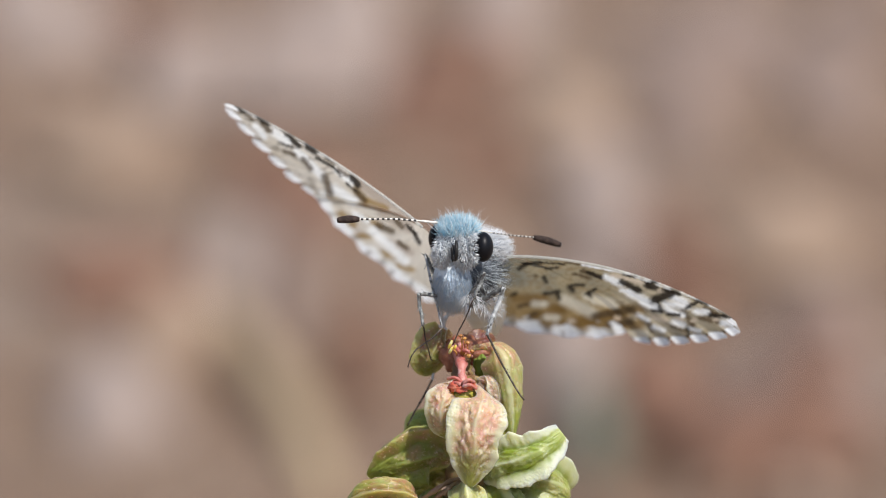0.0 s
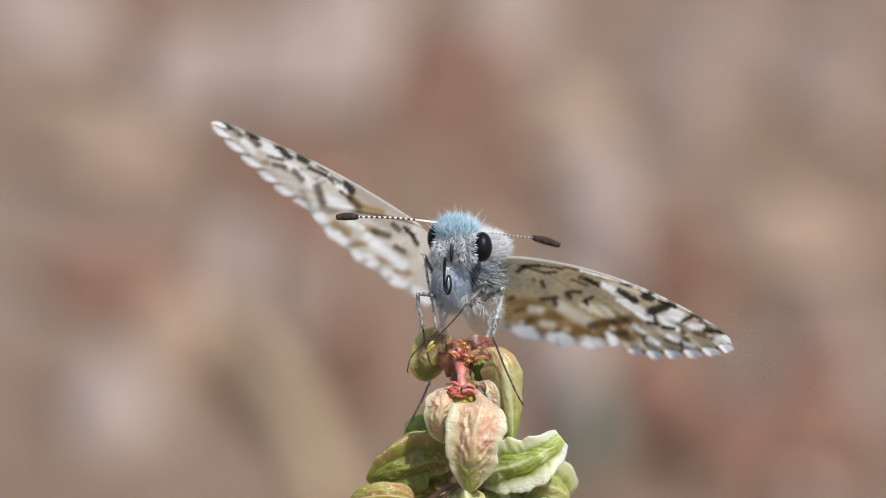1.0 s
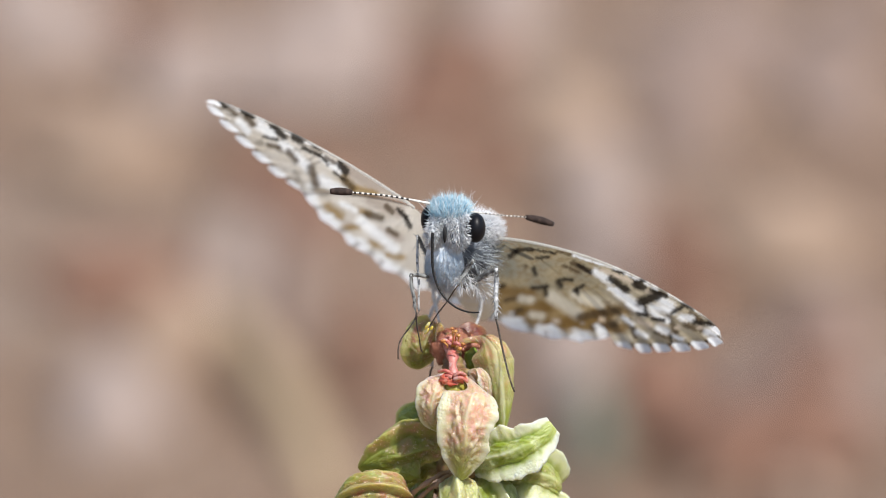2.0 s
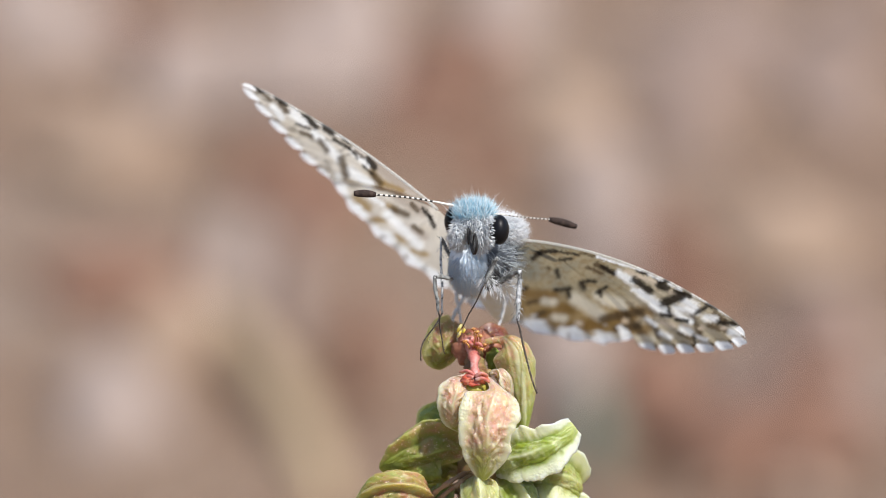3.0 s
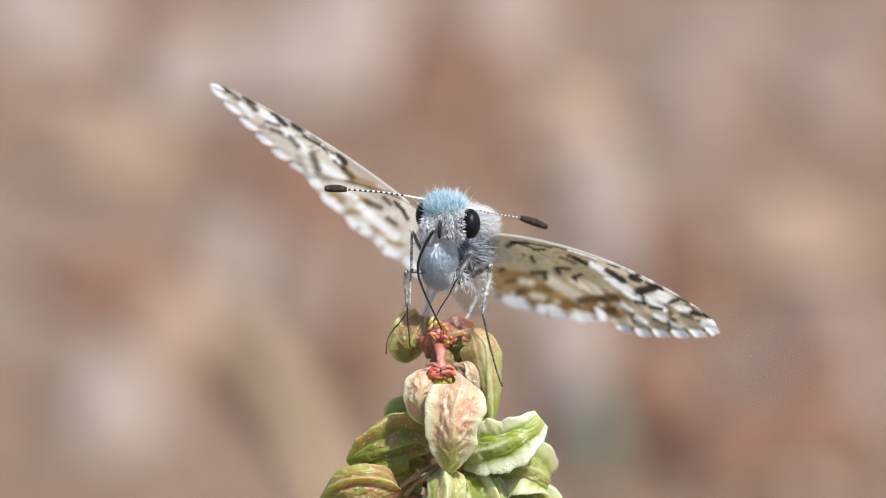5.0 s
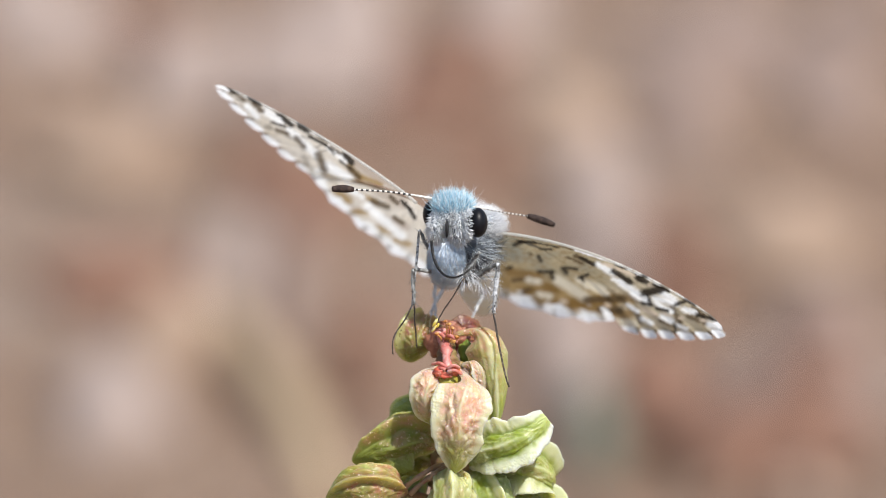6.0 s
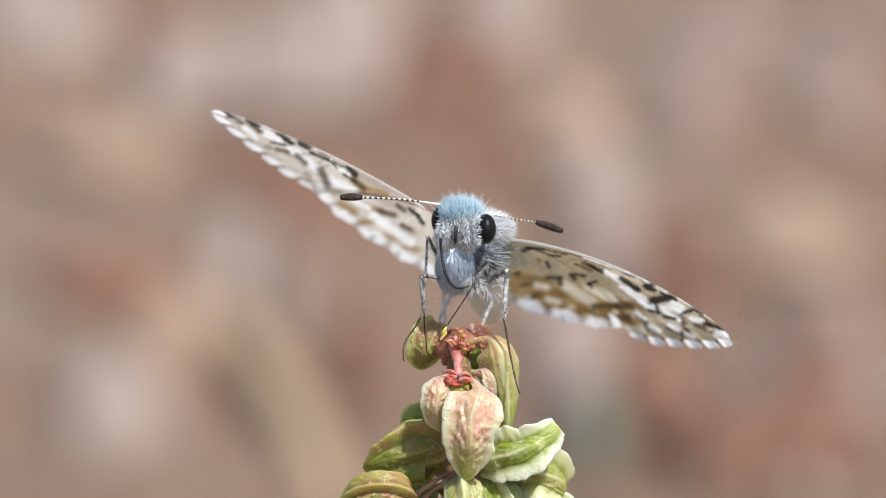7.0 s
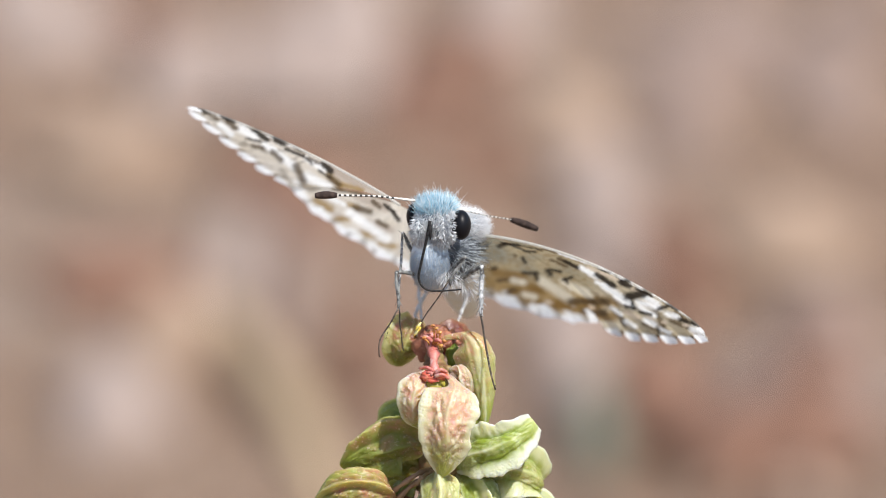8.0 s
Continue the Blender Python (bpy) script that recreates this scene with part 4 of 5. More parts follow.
def build_wings():
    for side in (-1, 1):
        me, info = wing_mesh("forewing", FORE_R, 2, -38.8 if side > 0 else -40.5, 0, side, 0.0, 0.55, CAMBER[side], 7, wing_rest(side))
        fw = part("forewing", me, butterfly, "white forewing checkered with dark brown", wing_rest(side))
        part("fringe", fringe_mesh("fringe", info, 0.74 if side > 0 else 1.02, 4 + side, curl=0.0), fw, "chequered white fringe")
        lead = [Vector(info[3][i]) + Vector((0, -0.06, -0.05)) for i in range(0, info[0], 3)]
        v, f = tube(lead, [0.09 * (1 - 0.40 * i / len(lead)) for i in range(len(lead))], 8)
        tint = [blend(info[4][i][:3], WHITE_C, 0.75 if i < info[0] * 0.52 else 0.22) for i in range(0, info[0], 3) for _ in range(8)]
        part("costa", mesh_of("costa", v, f, M_WING, colours=[(*c, 1) for c in tint]), fw, "white leading edge with dark flecks")
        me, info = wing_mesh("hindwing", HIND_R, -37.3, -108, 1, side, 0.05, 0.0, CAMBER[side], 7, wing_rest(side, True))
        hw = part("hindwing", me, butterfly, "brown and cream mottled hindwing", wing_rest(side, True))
        part("fringe", fringe_mesh("fringe", info, 0.66 if side > 0 else 1.10, 14 + side, False, curl=0.0, start=0.02), hw, "white fringe")
        wing_obs[side] = (fw, hw)


def build_body():
    # thorax and abdomen
    th_c, th_r = loc(852, 436, 4.9), (1.85, 2.9, 1.9)
    v, f = ball(th_c, th_r, 28, 18, 0.05, 3)
    thorax = part("thorax", mesh_of("thorax", v, f, M_THSKIN), butterfly, "grey hairy thorax")
    # white above, dark below: sun and shade are partly in these hair colours
    v, f = fur(th_c, th_r, 1100, 0.95, 0.022, (0.1, 0.35, 0.25), 0.35, lambda n: n.y < 0.6 and n.z > 0.42, 21)
    part("collar_hair", mesh_of("collar_hair", v, f, M_COLLAR), thorax, "white collar hair")
    v, f = fur(th_c, th_r, 900, 0.95, 0.020, (0.1, 0.25, 0.15), 0.35, lambda n: n.y < 0.6 and n.z < 0.50, 27)
    part("thorax_hair", mesh_of("thorax_hair", v, f, M_THORAX), thorax, "white and dark grey hair")
    ab = spline([loc(856, 452, 6.8), loc(868, 488, 8.4), loc(878, 524, 9.8), loc(884, 562, 11.0)], 24)
    v, f = tube(ab, [1.35 * math.sin(math.pi * min(1, 0.28 + 0.72 * i / 23) ** 1.0) ** 0.5 * (1 + 0.03 * math.sin(i * 2.4)) + 0.06 for i in range(24)], 18)
    part("abdomen", mesh_of("abdomen", v, f, M_BELLY), butterfly, "cream abdomen")
    # white shoulder before the root of the wing, and pale tufts at the roots of the legs
    sh_c, sh_r = loc(886, 403, 3.9), (0.92, 1.4, 0.74)
    v, f = ball(sh_c, sh_r, 20, 14, 0.06, 5)
    shoulder = part("shoulder", mesh_of("shoulder", v, f, M_FACE), butterfly, "white woolly shoulder")
    v, f = fur(sh_c, sh_r, 1700, 0.62, 0.015, (0.8, 0.0, 0.0), 0.35, lambda n: n.y < 0.6, 29)
    part("shoulder_hair", mesh_of("shoulder_hair", v, f, M_COLLAR), shoulder)
    for (u, w, d), r, comb, ln, sd in (((852, 496, 0.9), 0.42, (0.25, -0.2, -1.2), 0.85, 41), ((884, 505, 2.2), 0.50, (0.7, 0.0, -0.7), 0.85, 42)):
        c = loc(u, w, d)
        v, f = fur(c, (r, r, r), 100, ln, 0.015, comb, 0.35, lambda n: n.y < 0.5, sd, 0.3)
        part("leg_tuft", mesh_of("leg_tuft", v, f, M_WHITE), thorax, "tuft of white hair")
    # breast: narrows downwards
    br_c, br_r = loc(818, 459, 2.1), (1.10, 1.45, 1.52)
    v, f = ball(br_c, br_r, 26, 20, 0.06, 7)
    v = [Vector((br_c.x + (p.x - br_c.x) * (1 - 0.28 * smooth(0.2, -1.7, p.z - br_c.z)), p.y, p.z)) for p in v]
    breast = part("breast", mesh_of("breast", v, f, M_SKIN), butterfly, "pale blue-white breast")
    v, f = fur(br_c, (br_r[0] * 0.92, br_r[1], br_r[2]), 6500, 0.62, 0.013, (0.0, -0.10, -2.6), 0.07, lambda n: n.y < 0.5, 22, 0.22)
    part("breast_hair", mesh_of("breast_hair", v, f, M_BREAST), breast, "pale bluish hair")
    # head
    hd_c, hd_r = loc(829, 390, 1.6), (1.25, 1.15, 1.02)
    v, f = ball(hd_c, hd_r, 26, 18, 0.03, 2)
    head = part("head", mesh_of("head", v, f, M_FACE), butterfly, "hairy head with pale blue crown")
    v, f = fur(hd_c, hd_r, 1700, 0.80, 0.017, (0.0, -0.05, 0.75), 0.50, lambda n: n.z > 0.15 and abs(n.x) < 0.85, 23)
    part("crown_hair", mesh_of("crown_hair", v, f, M_BLUE), head, "pale blue crown hair")
    v, f = fur(hd_c, hd_r, 70, 1.25, 0.013, (0.0, 0.10, 0.55), 0.45, lambda n: n.z > 0.25, 25)
    part("crown_bristle", mesh_of("crown_bristle", v, f, M_WHITE), head, "long pale bristles")
    v, f = fur(hd_c, hd_r, 560, 0.42, 0.042, (0.0, -0.08, -1.1), 0.65, lambda n: n.y < 0.1 and -0.75 < n.z < 0.42 and n.x < 0.78, 24)
    part("face_hair", mesh_of("face_hair", v, f, M_WHITE), head, "white face hair")
    for (u, w, d), r, lab in (((873, 401, 0.85), (0.60, 0.82, 0.88), "glossy black eye"), ((791, 386, 2.1), (0.50, 0.75, 0.80), "glossy black eye")):
        v, f = ball(loc(u, w, d), r, 40, 28)
        part("eye", mesh_of("eye", v, f, M_EYE), head, lab)
    v, f = fur(loc(856, 403, 0.55), (0.16, 0.50, 0.86), 240, 0.30, 0.034, (0.35, -0.5, -0.25), 0.5, lambda n: n.y < 0.2, 26)
    part("eye_fringe", mesh_of("eye_fringe", v, f, M_WHITE), head, "white scales at the rim of the eye")
    # solid dark body added for the shade in the gap between the palps
    v, f = ball(loc(819, 412, 0.12), (0.11, 0.25, 0.52), 14, 12, 0.15, 8)
    part("cleft_shade", mesh_of("cleft_shade", v, f, M_DARK), head, "dark filler for the shade between the palps")
    for (u, w, d), r, sd in (((800, 410, 0.9), (0.40, 0.46, 0.74), 31), ((841, 412, 0.8), (0.50, 0.48, 0.84), 32)):
        v, f = ball(loc(u, w, d), r, 18, 14, 0.08, sd)
        palp = part("palp", mesh_of("palp", v, f, M_FACE), head, "white scaly palp")
        v, f = fur(loc(u, w, d), r, 420, 0.44, 0.042, (0.0, -0.06, -1.2), 0.7, lambda n: n.y < 0.35, sd, 0.35)
        part("palp_fur", mesh_of("palp_fur", v, f, M_WHITE), palp)


antennae = {}


def build_antennae():
    for side, base, tip, ctip in ((-1, (792, 358, 0.9), (655, 339, 0.0), (616, 337, -0.2)), (1, (862, 372, 1.6), (962, 383, 4.2), (1010, 396, 4.8))):
        b, t, e = loc(*base), loc(*tip), loc(*ctip)
        sag = (b + t) / 2 + Vector((0, 0, 0.10 if side < 0 else -0.04)) - b
        pts = spline([Vector((0, 0, 0)), sag, t - b], 60)
        rad = [0.085 if i < 12 else 0.062 + 0.012 * ((i % 2) == 0) for i in range(60)]
        v, f = tube(pts, [r * (0.9 if side < 0 else 0.52) for r in rad], 8)
        me = mesh_of("antenna", v, f, [M_BEAD, M_DARK])
        for i, poly in enumerate(me.polygons):
            ring = i // 8
            poly.material_index = 0 if ring < 16 or (ring // 2) % 2 else 1
        ob = part("antenna", me, butterfly, "beaded black and white antenna", Matrix.Translation(b * MM))
        ax = spline([t - b, (t + e) / 2 - b + Vector((0, 0, 0.03)), e - b], 16)
        v, f = tube(ax, [0.07 + 0.16 * math.sin(math.pi * (0.06 + 0.86 * i / 15)) ** 0.55 for i in range(16)], 14)
        part("club", mesh_of("club", v, f, M_CLUB), ob, "dark brown club")
        antennae[side] = (ob, b)


def limb_mesh(name, length, r0, r1, material, seed, spines=0, spine_len=0.3, waist=0.25, hook=0.0):
    """A leg joint hanging from its upper end along -z, with bristles."""
    rnd = random.Random(seed)
    n = 14
    pts = [Vector((0.02 * math.sin(i * 0.8 + seed), 0.02 * math.cos(i * 0.7), -length * i / (n - 1))) for i in range(n)]
    pts[0], pts[-1] = Vector((0, 0, 0)), Vector((0, 0, -length))
    pts = [p + Vector((0, hook * math.sin(math.pi * (i / (n - 1)) ** 1.8), 0)) for i, p in enumerate(pts)]
    rad = [(r0 + (r1 - r0) * i / (n - 1)) * (1 + waist * math.sin(math.pi * i / (n - 1)) + 0.08 * math.sin(i * 2.1 + seed)) for i in range(n)]
    v, f = tube(pts, rad, 9)
    if spines:
        roots, ways, lens = [], [], []
        for _ in range(spines):
            z = rnd.uniform(0.05, 0.98)
            w = rnd.uniform(0, 6.283)
            out = Vector((math.cos(w), math.sin(w), 0))
            roots.append(Vector((0, 0, -length * z)) + out * (r0 + (r1 - r0) * z) * 0.8)
            ways.append(out + Vector((0, 0, -1.3)))
            lens.append(spine_len * rnd.uniform(0.5, 1.3))
        v2, f2 = strands(roots, ways, lens, 0.018, 0.1, rnd)
        k = len(v)
        v, f = v + v2, f + [tuple(i + k for i in q) for q in f2]
    return mesh_of(name, v, f, material)


# each leg: hip, knee and rest ankle (on the body's grid), rest foot (on the plant's grid), radii, materials
LEGS = [
    ("right_mid", (852, 506, 2.6), (910, 473, 0.7), (905, 562, 0.3), (934, 692, -0.1), 0.17, 0.125, 0.062, M_LEGWHITE, 46),
    ("left_fore", (802, 488, 2.0), (758, 484, 0.6), (763, 546, 0.5), (771, 622, 1.4), 0.12, 0.10, 0.045, M_LEG, 16),
    ("left_mid", (788, 452, 2.6), (770, 414, 1.7), (763, 548, 1.6), (728, 634, 1.4), 0.11, 0.07, 0.048, M_LEGWHITE, 10),
    ("right_fore", (846, 492, 1.6), (868, 446, -0.2), (846, 492, -0.3), (803, 577, 0.6), 0.13, 0.09, 0.042, M_LEG, 26),
    ("left_hind", (812, 492, 5.6), (797, 512, 5.8), (800, 550, 6.0), (806, 588, 5.4), 0.12, 0.10, 0.07, M_LEGPALE, 8),
    ("right_hind", (866, 500, 5.6), (884, 524, 6.2), (872, 560, 6.4), (857, 590, 6.2), 0.12, 0.10, 0.07, M_LEGPALE, 8),
    ("rear", (820, 500, 7.5), (790, 560, 7.0), (762, 655, 5.0), (727, 738, 4.2), 0.12, 0.08, 0.06, M_LEGPALE, 4),
]
leg_obs = {}


def build_legs():
    for i, (key, hip, knee, ankle, foot, r0, r1, r2, material, spines) in enumerate(LEGS):
        h, k, a, e = (loc(*p) for p in (hip, knee, ankle, foot))
        l1, l2, l3 = (k - h).length, (a - k).length, (e - a).length
        fem = part("femur", limb_mesh("femur", l1, r0 * 0.9, r0 * 0.72, M_LEGPALE if "hind" in key or key == "rear" else M_LEG, i, spines, 0.35), butterfly, "scaly grey femur", between(h, k))
        tib = part("tibia", limb_mesh("tibia", l2, r1, r1 * 0.8, material, i + 9, spines, 0.5), butterfly, "bristly pale tibia", between(k, a))
        tar = part("tarsus", limb_mesh("tarsus", l3, r2, r2 * 0.8, M_LEGPALE if "hind" in key else M_TARSUS, i + 19, 14, 0.12, 0.1, {"left_mid": 0.30, "left_fore": -0.16, "right_mid": -0.10}.get(key, 0.0)), butterfly, "thin dark jointed tarsus", between(a, e))
        leg_obs[key] = (fem, tib, tar, h, k, a, e, l2, l3)
    # yellow grains clinging to the foreleg's foot
    tar, l3 = leg_obs["right_fore"][2], leg_obs["right_fore"][8]
    for k, (x, y, z, rx, rz) in enumerate([(-0.35, -0.1, 0.10, 0.10, 0.30), (-0.15, -0.15, -0.30, 0.09, 0.26), (0.15, -0.1, -0.1, 0.08, 0.16)]):
        v, f = ball((x, y, -l3 + z), (rx, 0.09, rz), 12, 10, 0.25, k)
        part("pollen_grain", mesh_of("pollen_grain", v, f, M_YELLOW), tar, "yellow grain")


# the proboscis: rigid links, rolled up and stretched by turning each link
LINKS, LINK_LEN = 22, 6.3 / 22
links = []


def build_proboscis():
    for i in range(LINKS):
        r0 = 0.094 - 0.050 * i / LINKS
        n = 5
        pts = [Vector((0, 0, 0.03 - (LINK_LEN + 0.06) * k / (n - 1))) for k in range(n)]
        v, f = tube(pts, [r0 * s for s in (0.96, 1.0, 1.01, 1.0, 0.96)], 10)
        links.append(part("proboscis_link", mesh_of("proboscis_link", v, f, M_DARK), butterfly))


build_ground()
build_stones()
build_straws()
build_gravel()
build_plant()
build_wings()
build_body()
build_antennae()
build_legs()
build_proboscis()


# ---------------------------------------------------------------- what moves
# sway of the stalk and of the body in the field's grid: seconds, right, down
SWAY = ([(0, -6.5, 16.5), (0.1, 3.7, 19), (0.2, 1.4, 16.6), (0.3, -4.3, 12), (0.4, -16.6, 14.9), (0.5, -14, 16.5), (0.6, -2.8, 25.6), (0.7, 4.8, 26.3), (0.8, -10.1, 23.2),
         (0.9, -18.8, 23.2), (1, -7.5, 25.5), (1.1, -9.6, 24.4), (1.2, -16.6, 24.1), (1.3, -23.2, 18.4), (1.4, -27.1, 9.6), (1.5, -32, 6.5), (1.6, -31.7, 5.1), (1.7, -20.6, 4.8)]
        + [(2.8, -33.4, 0.5), (2.9, -23.8, 1.8), (3, 16.5, 4.7), (3.1, 34.8, 16.6), (3.2, 23.4, 9.5), (3.3, 8.6, 4.6), (3.4, 7.6, 3.7), (3.5, 0, 0), (3.6, -15.3, 0.5),
         (3.7, -9.8, 1.6), (3.8, -19.1, 3.4), (3.9, -23.2, -5), (4, -4.3, -4.8), (4.1, 4.2, -3.7), (4.2, 0.7, -7.5), (4.3, -16.7, -6.6), (4.4, -16.7, -7.6), (4.5, -15.6, -12),
         (4.6, -19.1, -10.2), (4.7, -11.2, -4.6), (4.8, -14.3, -7.2), (4.9, -48.8, -13), (5, -44.8, -7.8), (5.1, -35, -4.9), (5.2, -36, -12.7)]
        + [(6.3, -31.4, -5), (6.4, -29.7, -3.8), (6.5, -35, -4.7), (6.6, -33.6, -1), (6.7, -16.5, -2), (6.8, -11.6, 4.5), (6.9, -6.2, 3.4), (7, -14, 4.7), (7.1, -23.1, 6.5),
         (7.2, -14.9, 6.7), (7.3, -14.4, 5.7), (7.4, -21, 4.3), (7.5, -20, 1), (7.6, -26.1, 4.8), (7.7, -29.9, 2.1), (7.8, -36.9, 4.5), (7.9, -45.4, 2.7), (8, -57, -1.8)])
BODY = ([(0, -18, 36.5), (0.1, -7.9, 41), (0.2, -10.2, 37.9), (0.3, -14.3, 31), (0.4, -28.1, 32), (0.5, -27.5, 32), (0.6, -17.4, 39.7), (0.7, -8.7, 38.2), (0.8, -23.8, 35.1),
         (0.9, -31.7, 33), (1, -20, 36.5), (1.1, -21.2, 35.2), (1.2, -26.9, 33.3), (1.3, -34.6, 27.9), (1.4, -36.7, 14.4), (1.5, -41, 10), (1.6, -42.8, 8.4), (1.7, -30.7, 6.7)]
        + [(2.8, -36.6, -2), (2.9, -27.2, 3.3), (3, 10.3, 6), (3.1, 29.5, 16.3), (3.2, 19.7, 9.2), (3.3, 4.8, 3.5), (3.4, 7.4, 2.3), (3.5, 0, 0), (3.6, -14.8, -0.1),
         (3.7, -8.5, -0.6), (3.8, -15.8, 2), (3.9, -21.3, -5), (4, -3.2, -6), (4.1, 8.4, -4.1), (4.2, 3.3, -5.5), (4.3, -13, -4.9), (4.4, -15.6, -5), (4.5, -13.3, -10.2),
         (4.6, -16.5, -8.5), (4.7, -7.2, -3.7), (4.8, -9.1, -3.9), (4.9, -45.1, -11.3), (5, -41, -4.8), (5.1, -28.2, -0.8), (5.2, -28.4, -10.2)]
        + [(6.3, -27.5, -5.9), (6.4, -25.8, -6.2), (6.5, -32.5, -6.5), (6.6, -31.2, -2.8), (6.7, -15.7, -3.9), (6.8, -12, 4), (6.9, -7.3, 1), (7, -13, 4.5), (7.1, -23.7, 4.9),
         (7.2, -16.8, 5.6), (7.3, -14.4, 6), (7.4, -21.2, 3.4), (7.5, -20.5, -0.5), (7.6, -26.1, 3.4), (7.7, -30, 1.4), (7.8, -38, 3.2), (7.9, -46.6, 1.7), (8, -57.5, -2.6)])
# turn of the wings from rest, degrees clockwise as seen
FLAP_L = ([(0, 1.9), (0.1, 1), (0.2, 0.1), (0.3, -0.5), (0.4, -1.7), (0.5, -2), (0.6, -2.2), (0.7, -2.9), (0.8, -3.6), (0.9, -3.5), (1, -3.2), (1.1, -3.5),
         (1.2, -3.7), (1.3, -3.4), (1.4, -4.1), (1.5, -3.9), (1.6, -3.2), (1.7, -3.8)]
        + [(2.8, 3.6), (2.9, 2.8), (3, 3.0), (3.1, 1.3), (3.2, 0.8), (3.3, 0.3), (3.4, 2.4), (3.5, 0), (3.6, -0.6), (3.7, -1.6), (3.8, 0.3), (3.9, -0.3),
         (4, 0.2), (4.1, 1.4), (4.2, 2.9), (4.3, 3.1), (4.4, 2.5), (4.5, 0.9), (4.6, 2), (4.7, 0.7), (4.8, -1.2), (4.9, -0.1), (5, 1.2), (5.1, 3.8),
         (5.2, 2.6)]
        + [(6.3, -1.3), (6.4, -3.4), (6.5, -4), (6.6, -4.5), (6.7, -4.8), (6.8, -4.6), (6.9, -5.3), (7, -5), (7.1, -4.5), (7.2, -5.2), (7.3, -4.1), (7.4, -4.5),
         (7.5, -5), (7.6, -4.8), (7.7, -5.3), (7.8, -5.8), (7.9, -6.1), (8, -5.1)])
FLAP_R = ([(0, -5.6), (0.1, -6.1), (0.2, -5.8), (0.3, -4.9), (0.4, -4.5), (0.5, -4.1), (0.6, -3.3), (0.7, -2.7), (0.8, -2.2), (0.9, -1.5), (1, -1.4), (1.1, -1.1),
         (1.2, -0.2), (1.3, -0.3), (1.4, 1.2), (1.5, 1), (1.6, 0.3), (1.7, 1.6)]
        + [(2.8, 0.6), (2.9, 0.7), (3, 0.9), (3.1, 1), (3.2, 1.3), (3.3, 1.4), (3.4, 0.5), (3.5, 0), (3.6, -0.3), (3.7, 0.2), (3.8, -0.7), (3.9, -0.5),
         (4, -0.7), (4.1, -0.5), (4.2, -1.3), (4.3, -2), (4.4, -1.9), (4.5, -1.7), (4.6, -2.3), (4.7, -0.6), (4.8, 0.4), (4.9, 0.2), (5, 0.4), (5.1, 0.3),
         (5.2, 0.7)]
        + [(6.3, 2), (6.4, 2.5), (6.5, 2.3), (6.6, 2.4), (6.7, 2.8), (6.8, 2.2), (6.9, 1.9), (7, 2.2), (7.1, 1.6), (7.2, 2.1), (7.3, 1.9), (7.4, 2.2),
         (7.5, 2.2), (7.6, 1.8), (7.7, 2.2), (7.8, 2.2), (7.9, 2.7), (8, 2.2)])
# lift of the trailing edges about the leading edge, degrees
TILT_L = [(0, -0.2), (0.5, -1.0), (1, -1.4), (1.5, -3.6), (2.8, -0.8), (3.1, -0.8), (3.5, -2.4), (4, -0.8), (4.5, 0.2), (5, 1.0), (6.5, 1.0), (7, 1.5), (7.5, 1.3), (8, 1.3)]
TILT_R = [(0, 1.2), (0.5, 0.6), (1, 0.0), (1.5, -2.6), (3, -3.0), (3.5, -1.4), (4, 0.5), (4.5, 2.3), (5, 2.8), (6.5, 3.3), (7, 3.6), (7.5, 3.6), (8, 4.0)]
ANT_L = [(0, -5.4), (1, -3.6), (1.5, 0.2), (3.5, 0), (4.5, -0.3), (6.5, -2.0), (8, -4.0)]
ANT_R = [(0, 0.8), (1, 1.0), (1.5, -0.6), (3.5, 0), (4.5, 2.0), (5, 4.2), (6.5, 3.2), (8, 4.8)]
# feet that step: seconds, place on the stalk's grid
STEP_FORE = [(0, 808, 594), (0.5, 783, 587), (1, 771, 584), (1.2, 771, 582), (1.3, 777, 480), (1.4, 790, 520), (1.5, 771, 576), (1.7, 778, 574), (2.8, 800, 577), (3.5, 803, 577), (4.5, 819, 572), (4.6, 819, 572), (4.7, 766, 545), (4.8, 797, 584), (5, 812, 576), (6.5, 801, 580), (7, 797, 586), (8, 797, 580)]
KNEE_FORE = [(0, 876, 446), (1, 876, 466), (1.5, 864, 468), (2.8, 868, 455), (3.5, 868, 446), (4.5, 871, 442), (5, 874, 452), (6.5, 876, 456), (8, 880, 458)]
STEP_REAR = [(0, 727, 738), (1.7, 727, 738), (2.5, 824, 735), (8, 824, 735)]

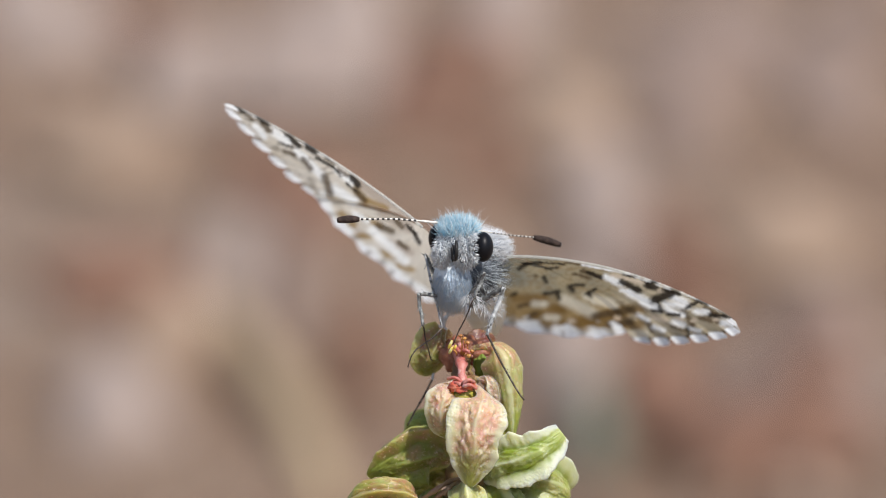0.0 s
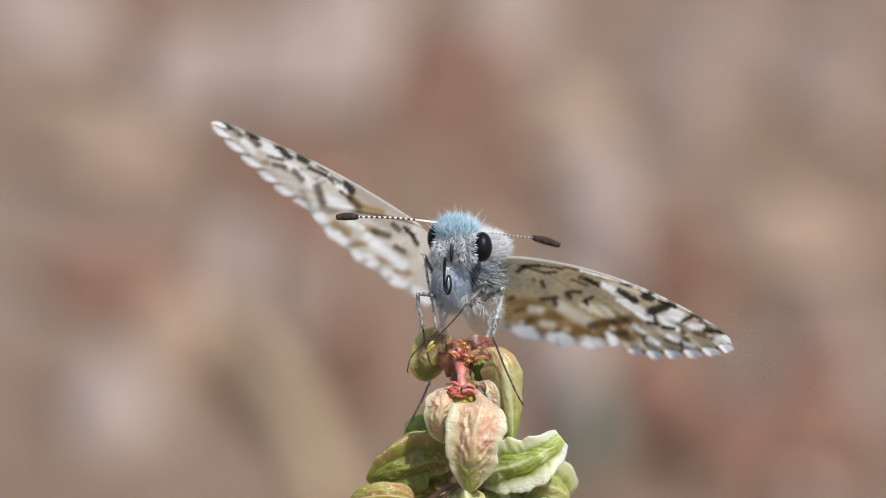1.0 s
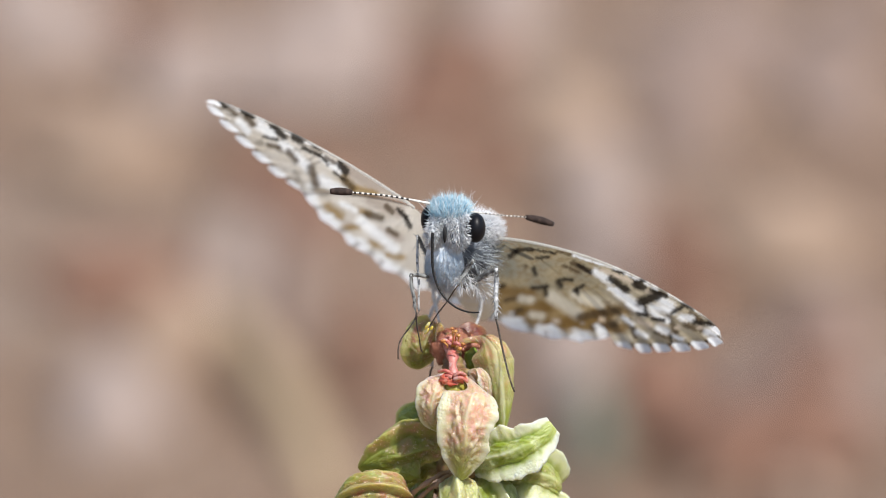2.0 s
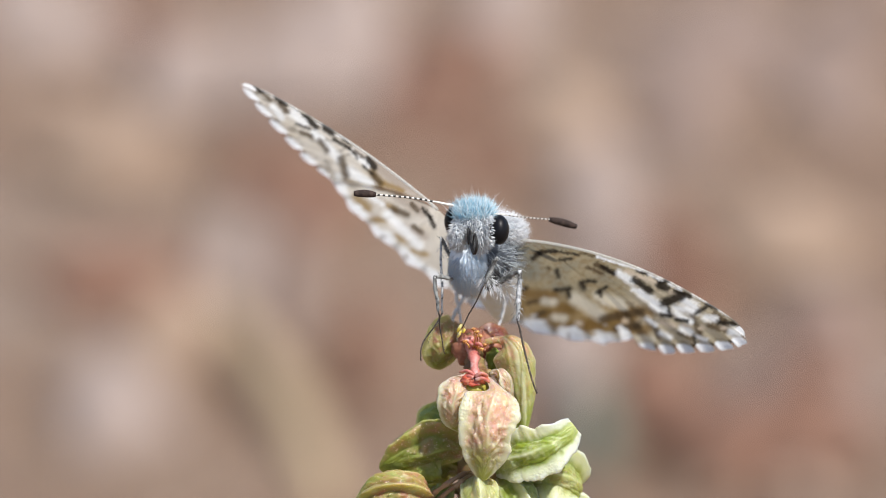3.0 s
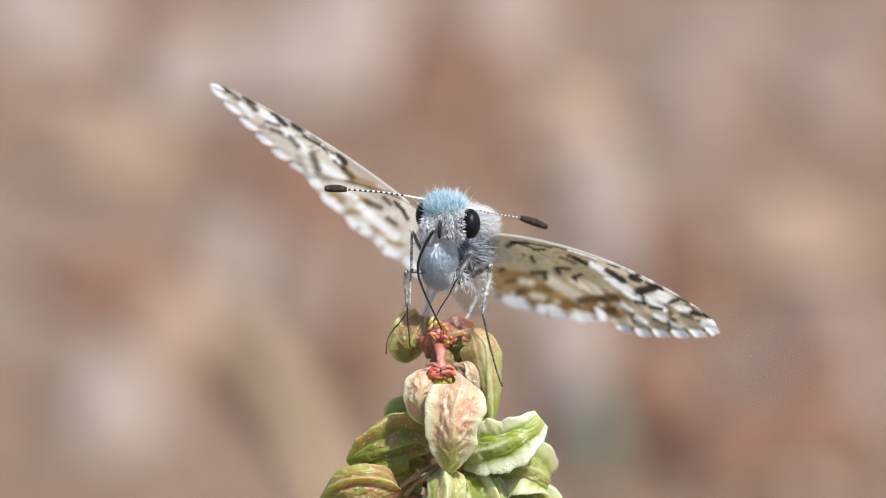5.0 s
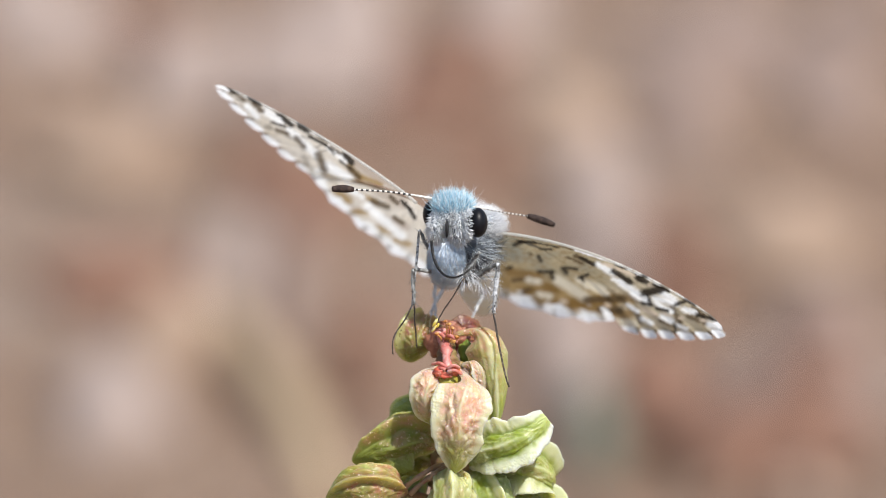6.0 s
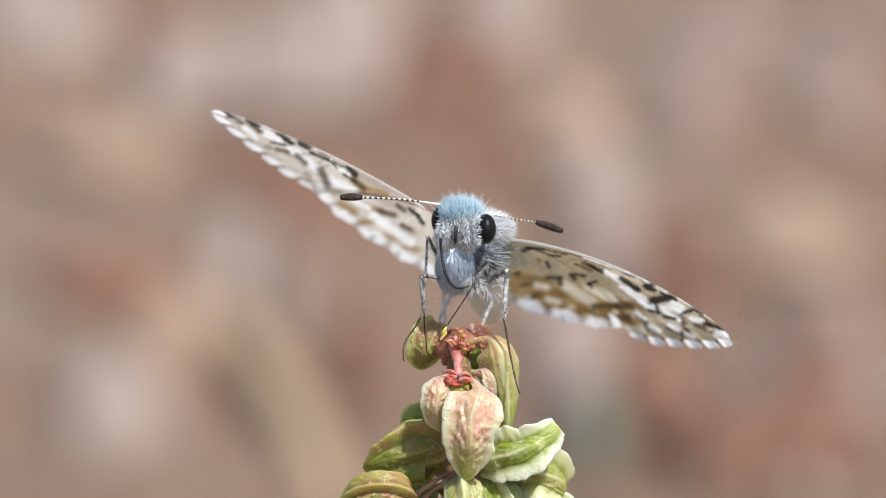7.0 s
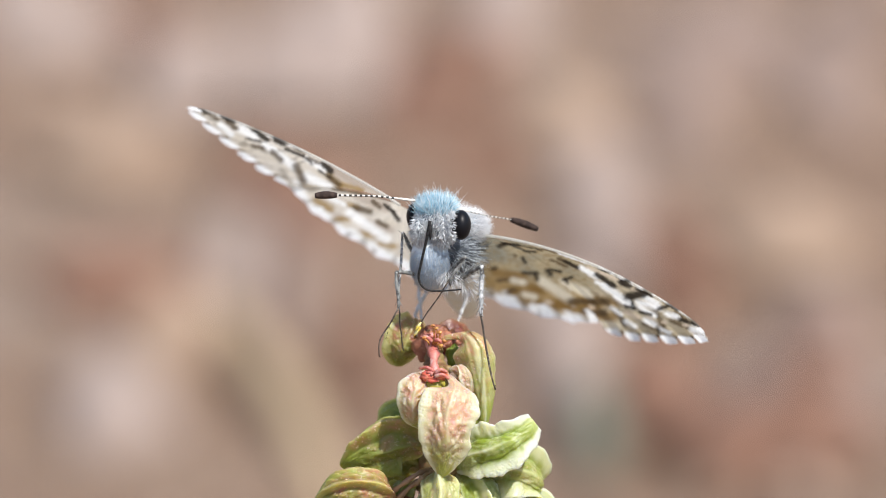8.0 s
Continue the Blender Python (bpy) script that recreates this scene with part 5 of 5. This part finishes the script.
# shapes of the proboscis: seconds, root on the body's grid, turn of its plane about the upright, and the links' lean from
# straight down, spread evenly from root to tip
COIL = (0, 120, 280, 440, 620)
SIP = [
    (0.0, (822, 398), 87, COIL), (0.5, (822, 398), 87, COIL), (0.8, (818, 408), 78, (0, 50, 170, 270, 390)),
    (1.0, (808, 420), 74, (-24, 10, 150, 320, 510)), (1.2, (786, 408), 20, (-4, 6, 12, 24, 34)), (1.4, (786, 410), 4, (-6, -4, -4, -8, -6)),
    (1.5, (790, 414), 0, (-2, -4, -4, -2, -1)), (1.7, (792, 412), 0, (-2, -2, 0, 2, 3)), (2.4, (806, 408), 50, (-4, 6, 60, 140, 230)),
    (2.8, (812, 412), 72, (-20, 10, 160, 330, 510)), (3.0, (822, 402), 78, (-6, 70, 220, 380, 550)), (3.2, (822, 398), 87, COIL), (4.2, (822, 398), 87, COIL),
    (4.5, (808, 403), 72, (-12, 50, 210, 380, 550)), (4.7, (788, 402), 20, (-8, -6, -6, -8, -10)), (4.8, (788, 408), 10, (-6, 2, 6, 20, 60)),
    (5.0, (808, 414), 10, (-34, -22, 20, 26, 26)), (5.2, (802, 424), 10, (-14, 4, 44, 62, 78)), (6.3, (790, 436), 76, (6, 60, 90, 110, 125)),
    (6.5, (790, 424), 74, (2, 32, 72, 95, 105)), (6.7, (788, 408), 30, (-8, -6, -4, -6, -8)), (6.9, (790, 420), 40, (-2, 4, 14, 24, 50)),
    (7.0, (793, 418), 71, (3, 28, 66, 90, 100)), (7.2, (796, 418), 10, (-24, -16, 60, 88, 96)), (7.4, (792, 392), 20, (-4, -4, 0, 0, -30)),
    (7.5, (796, 378), 20, (-2, 0, -7, -16, -62)), (7.8, (806, 388), 10, (-6, -8, -2, 90, 98)), (8.0, (818, 394), 6, (-8, -14, -12, 90, 96)),
]


def value(rows, t, ease=False):
    ts = [r[0] for r in rows]
    if ease:
        k = max(0, min(len(rows) - 2, int(np.searchsorted(ts, t, side="right")) - 1))
        f = smooth(ts[k], ts[k + 1], t)
        return [a + (b - a) * f for a, b in zip(rows[k][1:], rows[k + 1][1:])]
    return [float(np.interp(t, ts, [r[c] for r in rows])) for c in range(1, len(rows[0]))]


def motions():
    up = STAGE.to_3x3().to_4x4()
    # stalk: leans about its foot
    reach = (STAGE.translation - PLANT_BASE).length
    rows = []
    for t, u, v in SWAY:
        lift = up @ Vector((0, 0, -v * K * MM))
        rows.append((t, Matrix.Translation(lift) @ PLANT_AT @ pose(0, 0, 0, 0, math.degrees(u * K * MM / reach), 0)))
    walk(plant, rows)
    # body
    walk(butterfly, [(t, STAGE @ Matrix.Translation((BODY0 + Vector((u * K, 0, -v * K))) * MM)) for t, u, v in BODY])
    for side, flap, tilt in ((-1, FLAP_L, TILT_L), (1, FLAP_R, TILT_R)):
        hinge = Vector((0.0, 1.0, -0.2)).normalized()
        for hind, ob in enumerate(wing_obs[side]):
            rest = wing_rest(side, bool(hind))
            p = rest.translation
            walk(ob, [(t, Matrix.Translation(p) @ Matrix.Rotation(radians(a), 4, hinge) @ Matrix.Translation(-p) @ rest @ Matrix.Rotation(radians(value(tilt, t)[0]), 4, "X")) for t, a in flap])
    for side, rows in ((-1, ANT_L), (1, ANT_R)):
        ob, b = antennae[side]
        walk(ob, [(t, Matrix.Translation(b * MM) @ Matrix.Rotation(radians(a), 4, (0, 1, 0))) for t, a in rows])
    # legs: hips on the body, feet on the stalk
    times = sorted({round(r[0], 2) for r in SWAY} | {round(r[0], 2) for r in STEP_FORE} | {round(0.25 * k, 2) for k in range(33)})
    for (key, _, _, _, foot, *_), in [(leg,) for leg in LEGS]:
        fem, tib, tar, h, k, a, e, l2, l3 = leg_obs[key]
        rows_f, rows_t, rows_s = [], [], []
        for t in times:
            su, sv = value(SWAY, t)
            bu, bv = value(BODY, t)
            fu, fv = foot[0], foot[1]
            knee = k
            if key == "right_fore":
                fu, fv = value(STEP_FORE, t)
                knee = loc(*value(KNEE_FORE, t), -0.2)
            if key == "rear":
                fu, fv = value(STEP_REAR, t)
            end = loc(fu + su - bu, fv + sv - bv, foot[2])
            d = end - knee
            ln = min(d.length, (l2 + l3) * 0.999)
            ln = max(ln, abs(l2 - l3) * 1.02)
            way = d.normalized()
            hint = (a - k) - (e - k).normalized() * (a - k).dot((e - k).normalized())
            hint = (hint - way * hint.dot(way))
            hint = hint.normalized() if hint.length > 1e-6 else way.orthogonal().normalized()
            x = (ln * ln + l2 * l2 - l3 * l3) / (2 * ln)
            y = math.sqrt(max(0.0, l2 * l2 - x * x))
            ank = knee + way * x + hint * y
            rows_f.append((t, between(knee - (k - h).normalized() * (k - h).length, knee) if key != "right_fore" else between(h, knee)))
            rows_t.append((t, between(knee, ank)))
            rows_s.append((t, between(ank, end)))
        walk(fem, rows_f)
        walk(tib, rows_t)
        walk(tar, rows_s)
    # proboscis, link by link
    shapes = [(t, *root, turn, *bend) for t, root, turn, bend in SIP]
    paths = [[] for _ in links]
    for n in range(0, int(SPAN * 15) + 1):
        t = n / 15
        u, v, turn, *bend = value(shapes, t, True)
        p = loc(u, v, -0.45)
        ca, sa = math.cos(radians(turn)), math.sin(radians(turn))
        for i in range(LINKS):
            th = radians(float(np.interp(i / (LINKS - 1), (0, 0.25, 0.5, 0.75, 1), bend)))
            d = Vector((math.sin(th) * ca, -math.sin(th) * sa, -math.cos(th)))
            out = Vector((math.cos(th) * ca, -math.cos(th) * sa, math.sin(th)))
            m = Matrix((out, (-d).cross(out), -d)).transposed().to_4x4()
            paths[i].append((t, Matrix.Translation(p * MM) @ m))
            p = p + d * LINK_LEN
            p = p + Vector((sa, ca, 0)) * 0.006
    for ob, rows in zip(links, paths):
        walk(ob, rows)


motions()
